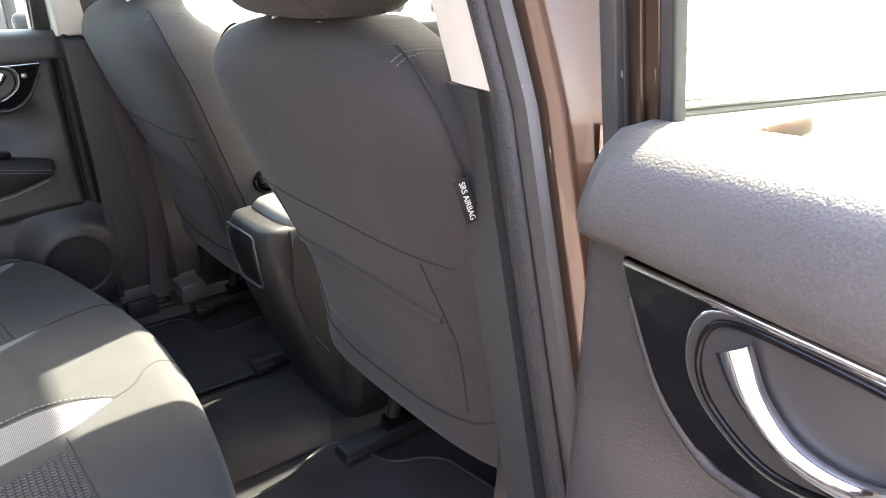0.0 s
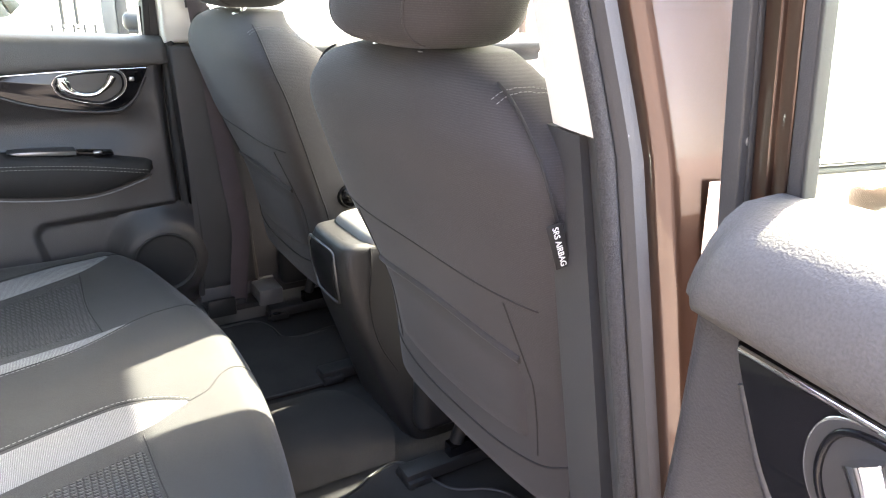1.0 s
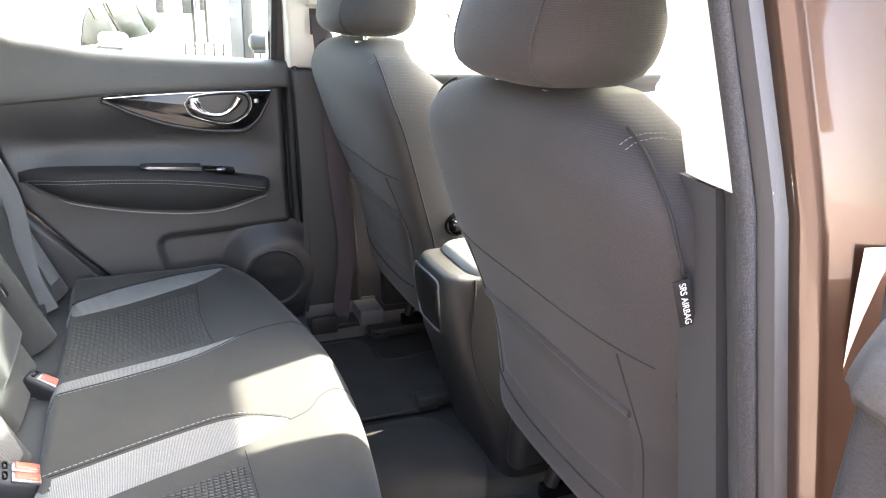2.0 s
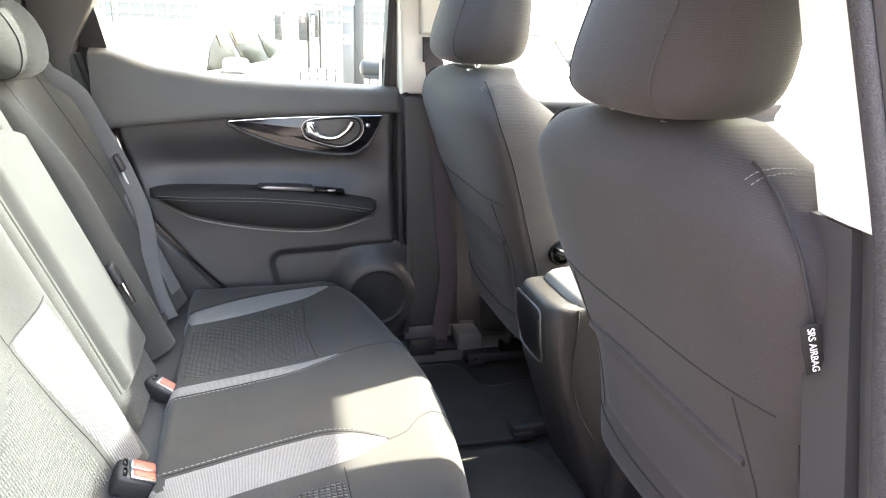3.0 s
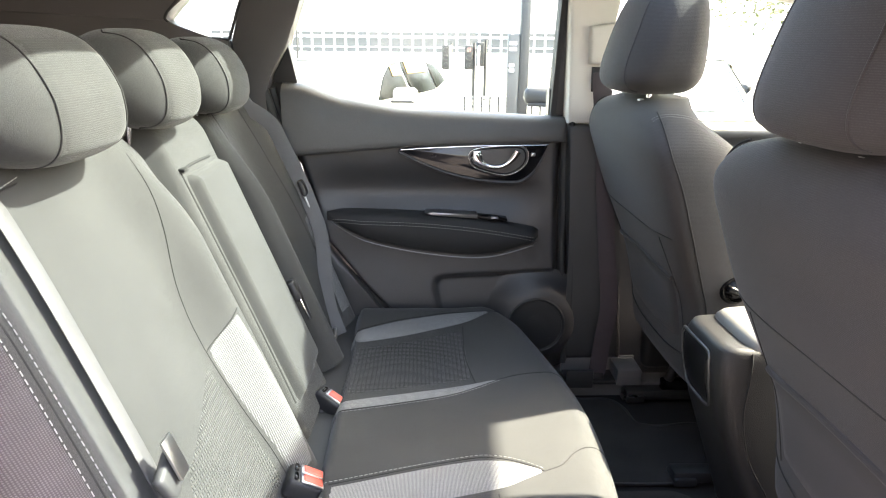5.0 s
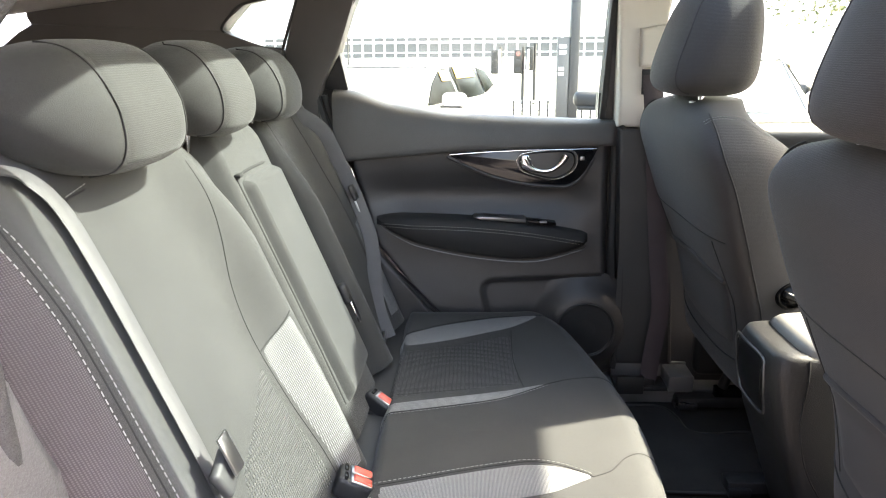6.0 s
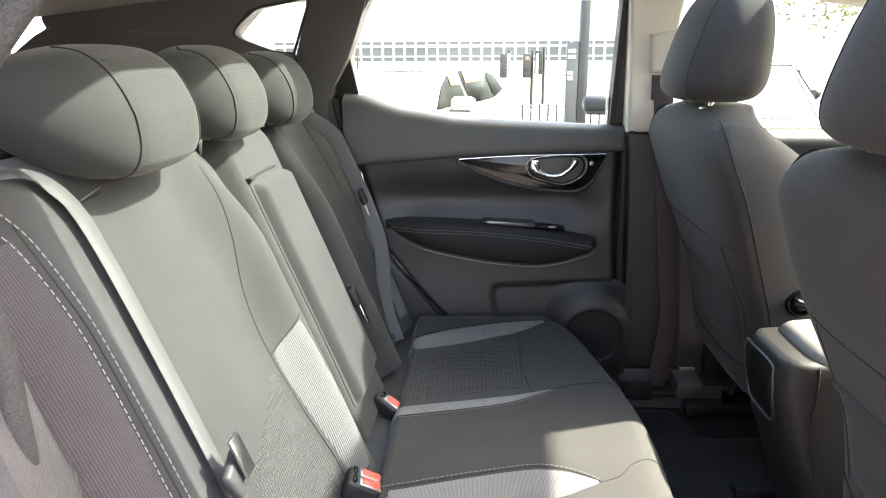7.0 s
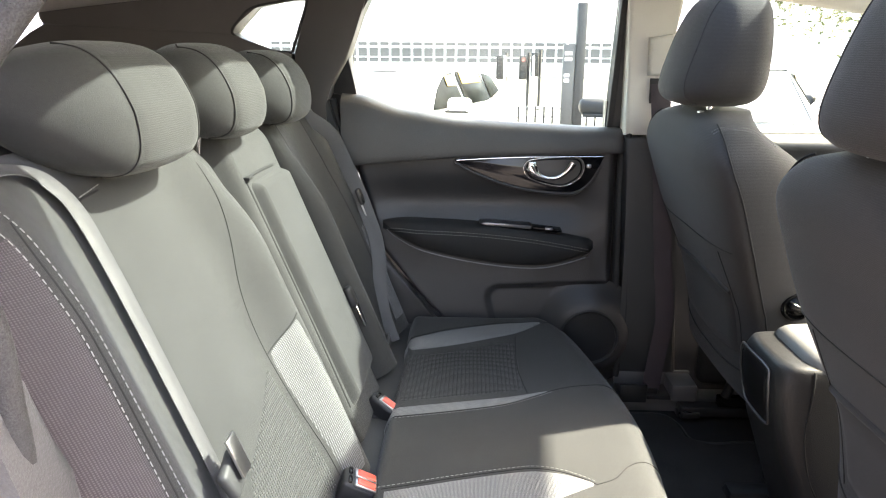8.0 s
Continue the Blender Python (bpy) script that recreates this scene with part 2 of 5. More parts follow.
def spline(pts, n=40):
    """A smooth line through the points."""
    p = np.array(pts, float)
    if len(p) == 2:
        t = np.linspace(0, 1, n)[:, None]
        return p[0] * (1 - t) + p[1] * t
    q = np.vstack([2 * p[0] - p[1], p, 2 * p[-1] - p[-2]])
    out = []
    for t in np.linspace(0, len(p) - 1, n):
        i = min(int(t), len(p) - 2)
        u = t - i
        a, b, c, d = q[i:i + 4]
        out.append(0.5 * (2 * b + (c - a) * u + (2 * a - 5 * b + 4 * c - d) * u * u + (3 * b - a - 3 * c + d) * u ** 3))
    return np.array(out)


def lut(x, xs, ys):
    return float(np.interp(x, xs, ys))


def smooth_table(xs, ys):
    """A smooth curve through the table, as a function."""
    c = spline(list(zip(xs, ys)), 200)
    return lambda x: float(np.interp(x, c[:, 0], c[:, 1]))


def smoothstep(a, b, x):
    t = min(1.0, max(0.0, (x - a) / (b - a)))
    return t * t * (3 - 2 * t)


def grid(fn, nu, nv):
    verts = [fn(i / nu, j / nv) for i in range(nu + 1) for j in range(nv + 1)]
    faces = [(i * (nv + 1) + j, (i + 1) * (nv + 1) + j, (i + 1) * (nv + 1) + j + 1, i * (nv + 1) + j + 1)
             for i in range(nu) for j in range(nv)]
    return verts, faces


def loft(rings, closed=True, caps=True):
    n = len(rings[0])
    verts = [v for r in rings for v in r]
    faces = []
    for i in range(len(rings) - 1):
        for j in range(n if closed else n - 1):
            k = (j + 1) % n
            faces.append((i * n + j, (i + 1) * n + j, (i + 1) * n + k, i * n + k))
    if caps and closed:
        faces.append(tuple(range(n)))
        faces.append(tuple((len(rings) - 1) * n + j for j in range(n)))
    return verts, faces


def tube_data(pts, r, seg=8, flat=1.0):
    pts = [Vector(p) for p in pts]
    rings = []
    side = None
    for i, p in enumerate(pts):
        d = (pts[min(i + 1, len(pts) - 1)] - pts[max(i - 1, 0)]).normalized()
        if side is None:
            side = d.orthogonal().normalized()
        side = (side - d * side.dot(d)).normalized()
        up = d.cross(side)
        rings.append([p + side * (r * math.cos(2 * math.pi * k / seg)) + up * (r * flat * math.sin(2 * math.pi * k / seg)) for k in range(seg)])
    return loft(rings)


def tube(name, pts, r, mat, parent=None, label="", seg=8):
    v, f = tube_data(pts, r, seg)
    return shape(name, v, f, mat, parent, label, sharp=60)


def band(name, pts, across, width, thick, mat, parent=None, label=""):
    """A flat strap along the points; across: the way of its width (one for all, or one a point)."""
    rings = []
    pts = [Vector(p) for p in pts]
    for i, p in enumerate(pts):
        a = Vector(across[i] if isinstance(across, list) else across).normalized()
        d = (pts[min(i + 1, len(pts) - 1)] - pts[max(i - 1, 0)]).normalized()
        a = (a - d * a.dot(d)).normalized()
        n = d.cross(a)
        h, t = width / 2, thick / 2
        rings.append([p + a * x + n * z for x, z in ((-h, -t * .4), (-h * .9, -t), (h * .9, -t), (h, -t * .4), (h, t * .4), (h * .9, t), (-h * .9, t), (-h, t * .4))])
    v, f = loft(rings)
    return shape(name, v, f, mat, parent, label, sharp=50)


def dashes(name, pts, r, mat, parent, length=0.0055, gap=0.003):
    """Stitches along a line on a surface."""
    p = np.array([tuple(q) for q in pts])
    seg = np.linalg.norm(np.diff(p, axis=0), axis=1)
    s = np.r_[0, np.cumsum(seg)]
    at = lambda d: Vector([np.interp(d, s, p[:, k]) for k in range(3)])
    verts, faces, d = [], [], 0.0
    while d + length < s[-1]:
        v, f = tube_data([at(d), at(d + length * .5), at(d + length)], r, 5)
        faces += [tuple(i + len(verts) for i in q) for q in f]
        verts += v
        d += length + gap
    me = bpy.data.meshes.new(name)
    me.from_pydata([tuple(v) for v in verts], [], faces)
    me.materials.append(mat)
    ob = adopt(new(name, me), parent)
    return tagged(ob, kind="stuff")


def rbox(size, r=0.005, seg=3, m=None):
    bm = bmesh.new()
    bmesh.ops.create_cube(bm, size=1.0, matrix=Matrix.Diagonal((*size, 1)))
    if r:
        bmesh.ops.bevel(bm, geom=list(bm.edges), offset=r, segments=seg, profile=0.5, affect="EDGES")
    if m is not None:
        bmesh.ops.transform(bm, matrix=m, verts=bm.verts)
    return bm


def box(name, lo, hi, mat, parent=None, label="", r=0.005, seg=2):
    c, s = (Vector(lo) + Vector(hi)) / 2, Vector(hi) - Vector(lo)
    return part(name, rbox(s, min(r, min(s) * .45), seg, Matrix.Translation(c)), mat, parent, label)


def slab(name, outline, depth0, depth1, put, mat, parent=None, label="", bevel=0.004, seg=3):
    """A plate with a given outline (u, w), from depth0 to depth1 (its face, with rounded edge); put(u, w, depth) sets it in the world."""
    bm = bmesh.new()
    back = [bm.verts.new((u, w, depth0)) for u, w in outline]
    front = [bm.verts.new((u, w, depth1)) for u, w in outline]
    n = len(outline)
    bm.faces.new(back)
    top = bm.faces.new(front)
    for i in range(n):
        bm.faces.new((back[i], back[(i + 1) % n], front[(i + 1) % n], front[i]))
    if bevel:
        bmesh.ops.bevel(bm, geom=list(top.edges), offset=bevel, segments=seg, profile=0.5, affect="EDGES")
    for v in bm.verts:
        v.co = put(*v.co)
    return part(name, bm, mat, parent, label)


def patch(name, c0, c1, surf, lift, mat, parent, label="", n=36, m=8):
    """A sewn-on panel between two lines c0, c1 of surface coordinates, proud of the surface by lift, with edges that dip into it."""
    a, b = spline(c0, n + 1), spline(c1, n + 1)

    def at(u, v):
        i = int(round(u * n))
        p = a[i] * (1 - v) + b[i] * v
        q, nr = surf(*p)
        e = min(1.0, 5 * min(v, 1 - v)) if m > 1 else 1
        e2 = min(1.0, 14 * min(u, 1 - u) + 0.0)
        return q + nr * (lift * (2 * min(e, e2) ** 0.5 - 1))
    v, f = grid(at, n, m)
    return shape(name, v, f, mat, parent, label, sharp=180)


def with_normal(fn, eps=0.002, flip=1):
    def surf(a, b):
        p = fn(a, b)
        n = (fn(a + eps, b) - fn(a - eps, b)).cross(fn(a, b + eps) - fn(a, b - eps))
        return p, n.normalized() * flip
    return surf


def on(surf, line, lift=0.001, n=60):
    out = []
    for p in spline(line, n):
        q, nr = surf(*p)
        out.append(q + nr * lift)
    return out


def blob(name, centre, half, mat, parent=None, label="", power=2.6, nu=32, nv=20, bend=None):
    """A padded, rounded block (superellipsoid); bend(v) may reshape it."""
    sg = lambda x, e: math.copysign(abs(x) ** e, x)

    def at(u, v):
        th, ph = 2 * math.pi * u, math.pi * (v - .5)
        e = 2 / power
        p = Vector((half[0] * sg(math.cos(ph), e) * sg(math.cos(th), e), half[1] * sg(math.cos(ph), e) * sg(math.sin(th), e), half[2] * sg(math.sin(ph), e)))
        if bend:
            p = bend(p)
        return p + Vector(centre)
    v, f = grid(at, nu, nv)
    return shape(name, v, f, mat, parent, label, sharp=180)


# ---- the car's shell ----
def shell():
    v, f = grid(lambda u, w: Vector((-1.5 + 3.1 * u, -0.72 + 1.42 * w, 0.365 + 0.035 * math.exp(-((-0.72 + 1.42 * w + 0.01) / 0.13) ** 4))), 40, 40)
    tagged(shape("floor", v, f, CARPET), "black carpet of the car floor", "car floor", kind="structure")
    # roof with a glazed opening, headliner below
    def roof_z(x):
        return 1.50 - 0.10 * max(0, (-0.4 - x) / 1.05) ** 1.3
    def strip(x0, x1, y0, y1, n=10):
        rings = []
        for i in range(n + 1):
            x = x0 + (x1 - x0) * i / n
            z = roof_z(x)
            rings.append([(x, y0, z), (x, y1, z), (x, y1, z + .05), (x, y0, z + .05)])
        return loft(rings)
    verts, faces = [], []
    for s in ((-1.5, -.42, -.66, .66), (-.42, .46, -.66, -.44), (-.42, .46, .36, .66), (.46, .80, -.66, .66)):
        v, f = strip(*s)
        faces += [tuple(i + len(verts) for i in q) for q in f]
        verts += v
    tagged(shape("ceiling", verts, faces, LINER, smooth=False), "pale headliner with a glazed roof opening", "headliner", kind="structure")
    tagged(shape("roof_glass", [(-.43, -.45, 1.553), (.47, -.45, 1.553), (.47, .37, 1.553), (-.43, .37, 1.553)], [(0, 1, 2, 3)], ROOF_GLASS, smooth=False), "green tinted glass roof panel", "roof glass", kind="structure")
    # rail trim over the far doors
    v, f = loft([[(x, y, z + .15 * (.62 - x)) for y, z in ((.600, 1.520), (.604, 1.455), (.616, 1.437), (.640, 1.430), (.720, 1.440), (.720, 1.520))] for x in np.linspace(.26, 1.02, 8)])
    tagged(shape("rail_trim", v, f, BEIGE, sharp=60), "pale beige trim of the far roof rail", "roof trim", kind="structure")
    # extension added to stop a streak of sun on the far rear belt
    tagged(box("rail_trim", (-.66, .632, 1.482), (.25, .76, 1.535), BEIGE, r=.012, seg=3), "pale beige rail trim added over the far rear door to stop sun", "roof trim", kind="structure")
    # windscreen
    v, f = grid(lambda u, w: Vector((.80 + .80 * u - .06 * (2 * w - 1) ** 2, (-.64 + 1.28 * w) * (1 + .08 * u), 1.54 - .47 * u)), 6, 12)
    tagged(shape("windscreen", v, f, SCREEN_GLASS), "clear green-tinted windscreen", "windscreen", kind="structure")
    # rear end of the cabin
    tagged(box("wall_rear", (-1.52, -.70, .36), (-1.46, .70, 1.42), DARK), "dark tailgate lining", "tailgate lining", kind="structure")
    tagged(box("wall_front", (1.55, -.75, .30), (1.62, .75, 1.06), DARK), "dark bulkhead behind the dashboard", "bulkhead", kind="structure")
    tagged(box("bonnet", (1.62, -.80, .70), (2.45, .80, .98), BROWN, r=.08, seg=5), "bronze brown bonnet", "bonnet", kind="structure")


def side_slab(name, outline, y0, y1, mat, label, category, bevel=.006):
    """An upright lining plate across the car's side; its inner face at y1."""
    return tagged(slab(name, outline, y0, y1, lambda u, w, d: Vector((u, d, w)), mat, None, "", bevel), label, category, kind="structure")


def body_sides():
    # lining round the far rear corner
    side_slab("pillar_trim", [(-.480, 1.52), (-.502, 1.44), (-.530, 1.36), (-.552, 1.30), (-.592, 1.235), (-.615, 1.19), (-.60, 1.0), (-.70, .98), (-.685, 1.318), (-.645, 1.448), (-.63, 1.52)],
              .74, .665, TRIM_LIT, "dark grey plastic rear pillar trim", "pillar trim")
    side_slab("quarter_trim", [(-.701, 1.0), (-.69, 1.316), (-.70, 1.318), (-.748, 1.322), (-.80, 1.34), (-.843, 1.366), (-1.33, 1.388), (-1.37, 1.365), (-1.42, 1.33), (-1.46, 1.30), (-1.46, .95)],
              .74, .66, TRIM_LIT, "dark grey plastic lining under the quarter window", "quarter trim")
    side_slab("quarter_trim_top", [(-.646, 1.45), (-.72, 1.445), (-.784, 1.43), (-.825, 1.39), (-.843, 1.369), (-.86, 1.350), (-1.33, 1.37), (-1.345, 1.40), (-1.35, 1.53), (-.632, 1.53)],
              .74, .662, TRIM_LIT, "dark grey plastic lining above the quarter window", "quarter trim")
    side_slab("pillar_backing", [(-.74, .93), (-.56, .93), (-.585, 1.19), (-.562, 1.30), (-.52, 1.46), (-.63, 1.50), (-.69, 1.31)], .79, .745, DARK, "dark inner pillar panel", "pillar panel", 0)
    side_slab("jamb", [(.13, .42), (.13, 1.20), (.30, 1.20), (.30, .42)], .78, .735, DARK, "dark inner door jamb", "door jamb", 0)
    box("quarter_window", (-.86, .715, 1.29), (-.63, .719, 1.47), GLASS, r=0)
    tagged(bpy.data.objects["quarter_window"], "small rear quarter window pane", "quarter window", kind="structure")
    tube("trim", [(x, .664, z) for x, z in spline([(-.69, 1.318), (-.748, 1.323), (-.805, 1.343), (-.843, 1.366), (-.82, 1.40), (-.784, 1.428), (-.70, 1.444), (-.648, 1.449), (-.668, 1.38), (-.69, 1.318)], 60)], .004, RUBBER)
    tagged(bpy.data.objects["trim"], "black rubber edge of the quarter window", "window seal", kind="structure")
    # low lining beside the bench on the far side, behind the door's slanting edge
    side_slab("side_lining", [(-.605, 1.20), (-.55, 1.02), (-.50, .82), (-.41, .69), (-.31, .58), (-.22, .45), (-.90, .45), (-1.0, 1.05)], .76, .68, PLASTIC,
              "dark grey plastic lining beside the rear bench", "side lining")
    side_slab("wheel_lining", [(-.52, .66), (-.50, .80), (-.46, .78), (-.36, .65), (-.28, .555), (-.42, .52)], .682, .655, SOFT,
              "dark trim panel at the end of the bench", "side lining", .01)
    # far front pillar: pale upper trim, dark lower trim
    side_slab("pillar_trim_upper", [(.168, 1.118), (.152, 1.52), (.30, 1.52), (.262, 1.27), (.232, 1.118)], .74, .655, BEIGE,
              "pale beige upper trim of the door pillar", "pillar trim", .012)
    side_slab("pillar_trim_lower", [(.188, .45), (.205, .60), (.19, .80), (.170, 1.115), (.29, 1.115), (.33, .80), (.36, .45)], .74, .652, PLASTIC,
              "dark grey plastic lower trim of the door pillar", "pillar trim", .014)
    # added behind the trim to stop sun leaking onto the far bench
    tagged(box("pillar_sun_block", (.165, .746, .45), (.285, .80, 1.53), BROWN, r=.01), "bronze panel added behind the far pillar trim to stop sun", "door pillar", kind="structure")
    side_slab("belt_guide", [(.212, 1.268), (.208, 1.36), (.285, 1.372), (.272, 1.268)], .66, .636, BEIGE, "beige belt height adjuster cover", "belt adjuster", .01)
    side_slab("belt_slot", [(.222, 1.20), (.220, 1.262), (.266, 1.262), (.255, 1.20)], .656, .650, DARK, "dark slot for the seat belt", "belt slot", .002)
    # far sill with its tray
    tagged(box("sill_trim", (-.35, .60, .33), (.62, .75, .405), SILL_LIT, r=.008), "dark plastic sill trim by the far doors", "sill trim", kind="structure")
    tray = thing("belt_tray", (.30, .63, .41), "black plastic belt anchor tray on the sill", "belt tray")
    box("tray_rim", (.19, .585, .405), (.40, .66, .418), DARK, tray, r=.004)
    box("tray_front", (.19, .575, .40), (.265, .59, .452), DARK, tray, r=.004)
    box("tray_end", (.33, .575, .405), (.40, .665, .455), SILL_LIT, tray, r=.008)
    box("tray_back", (.19, .655, .405), (.40, .672, .462), SILL_LIT, tray, r=.006)
    tagged(box("outer_sill", (-1.5, .79, .22), (1.5, .84, .66), BROWN, r=.02), "bronze outer sill of the car", "car sill", kind="structure")
    clip = thing("floor_clip", (.36, .52, .37), "small black clip on the carpet edge", "clip")
    box("clip_body", (.345, .555, .37), (.385, .585, .385), DARK, clip, r=.004)
    tube("clip_hook", [(.35, .55, .385), (.36, .54, .395), (.38, .54, .39), (.395, .55, .38)], .004, GLOSS, clip)
    # near side behind the door opening
    side_slab("near_quarter_trim", [(-.60, .98), (-.68, 1.30), (-.80, 1.32), (-1.46, 1.38), (-1.46, .95)], -.82, -.765, PLASTIC, "dark grey plastic quarter lining", "quarter trim")
    side_slab("near_pillar_trim", [(-.47, 1.52), (-.56, 1.24), (-.60, .98), (-.66, 1.0), (-.655, 1.30), (-.60, 1.46), (-.58, 1.52)], -.80, -.755, PLASTIC, "dark grey plastic rear pillar trim", "pillar trim")
    side_slab("near_side_lining", [(-.53, .50), (-.50, .70), (-.513, .86), (-.533, 1.0), (-.555, 1.08), (-.60, 1.13), (-.80, 1.05), (-.95, .45)], -.765, -.708, LINING_GRAIN,
              "grained plastic lining beside the bench", "side lining", .012)
    rail = [(-.30, -.665, 1.50), (-.37, -.69, 1.455), (-.43, -.715, 1.40), (-.475, -.735, 1.345), (-.515, -.75, 1.285), (-.56, -.775, 1.20), (-.66, -.80, 1.08)]
    rail = [(x - .030, y, z) for x, y, z in rail]
    tube("door_seal", spline(rail, 60), .0095, FUZZ, None, seg=12)
    tagged(bpy.data.objects["door_seal"], "grey flocked seal round the door opening", "door seal", kind="structure")
    low = [(-.60, -.745, 1.25), (-.557, -.74, 1.15), (-.550, -.74, 1.06), (-.547, -.738, .96), (-.53, -.735, .80)]
    tagged(tube("door_seal", spline(low, 40), .0095, FUZZ, None, seg=12), "grey flocked seal beside the bench lining", "door seal", kind="structure")
    outer = [(x - .075, y - .045, z + .012) for x, y, z in rail]
    tube("body_edge", spline(outer, 60), .022, BROWN, None, seg=12)
    tagged(bpy.data.objects["body_edge"], "bronze painted edge of the door opening", "body edge", kind="structure")
    # roof rail out of view, made wide to keep sun off the bench lining
    tagged(box("sun_block_rail", (-.42, -.80, 1.485), (.80, -.662, 1.55), BROWN, r=.02, seg=4), "unseen bronze roof rail over the near doors, widened to block sun", "roof rail", kind="structure")
    # near front pillar, leaning in towards the roof
    def y0(z):
        return -.765 + .205 * (z - 1.16) + (.07 * (z - 1.16) if z > 1.16 else 0)
    zs = np.linspace(.34, 1.52, 30)
    def strip(name, sec, mat, label, category, shift=lambda z: 0, sharp=35):
        v, f = loft([[(x + shift(z), y0(z) + y, z) for x, y in sec] for z in zs])
        return tagged(shape(name, v, f, mat, sharp=sharp), label, category, kind="structure")
    lean = lambda z: .05 * (1.16 - z) - .10 * max(0, z - 1.16)
    strip("pillar_lining", [(.262, .030), (.256, .024), (.252, .012), (.252, -.002), (.30, -.002), (.36, .002), (.36, .030)], PLASTIC, "dark grey plastic door pillar lining", "pillar trim", lean)
    v, f = loft([[(x + lean(z), y0(z) + y + .02 * (1.163 - z), z + .02 * (y - .05)) for x, y in ((.262, .092), (.256, .086), (.251, .05), (.250, .028), (.33, .028), (.42, .092))] for z in np.linspace(.34, 1.163, 20)])
    tagged(shape("pillar_lining_lower", v, f, PLASTIC, sharp=35), "dark grey plastic lower pillar lining", "pillar trim", kind="structure")
    v, f = loft([[(x + lean(z), y0(z) + y * (1 - .5 * (z - 1.166)) - .008 * (z - 1.166), z + .02 * (y - .05)) for x, y in ((.262, .072), (.254, .068), (.249, .04), (.247, .004), (.33, .004), (.42, .072))] for z in np.linspace(1.166, 1.52, 12)])
    tagged(shape("pillar_lining_upper", v, f, BEIGE, sharp=35), "pale beige upper pillar lining", "pillar trim", kind="structure")
    ring = [(.249 + .0075 * math.cos(a), -.005 + .009 * math.sin(a)) for a in np.linspace(0, 2 * math.pi, 13)[:-1]]
    strip("pillar_seal", ring, FUZZ, "grey flocked seal along the door pillar", "door seal", lean)
    strip("pillar_strip", [(.262, -.008), (.255, -.011), (.259, -.017), (.254, -.019), (.257, -.027), (.268, -.031), (.33, -.030), (.33, -.008)], PLASTIC, "grey plastic strip along the door pillar", "pillar strip", lean)
    strip("pillar_panel", [(.272, -.026), (.267, -.030), (.272, -.040), (.276, -.050), (.282, -.056), (.34, -.072), (.345, -.082), (.40, -.085), (.40, -.026)], BROWN, "bronze brown painted door pillar", "door pillar", lean, 180)
    bolt = thing("pillar_bolt", (.25, -.80, 1.17), "small bolt in the door pillar strip", "bolt")
    bm = bmesh.new()
    bmesh.ops.create_cone(bm, cap_ends=True, segments=12, radius1=.003, radius2=.0025, depth=.004, matrix=Matrix.Translation((.2575, -.786, 1.172)) @ Matrix.Rotation(math.pi / 2, 4, "Y"))
    part("bolt_head", bm, SATIN, bolt)


# ---- doors ----
def far_put(a, i, z):
    return Vector((.119 - a, .69 - i, z))


NEAR_TURN = radians(86)
NEAR_AT = Vector((.158, -.987))


def near_put(a, i, z):
    d = Vector((-math.cos(NEAR_TURN), -math.sin(NEAR_TURN)))
    n = Vector((-math.sin(NEAR_TURN), math.cos(NEAR_TURN)))
    p = NEAR_AT + d * a + n * i
    return Vector((p.x, p.y, z + .050))


SILL = ([-.05, .106, .255, .404, .555, .644, .704], [1.130, 1.137, 1.144, 1.154, 1.179, 1.212, 1.216])
LOW = ([-.05, .103, .389, .527, .674, .72], [1.069, 1.063, 1.052, 1.040, 1.027, 1.02])
REAR_Z = [.44, .50, .581, .683, .80, 1.01, 1.215]
REAR_A = [.30, .345, .406, .503, .598, .655, .708]


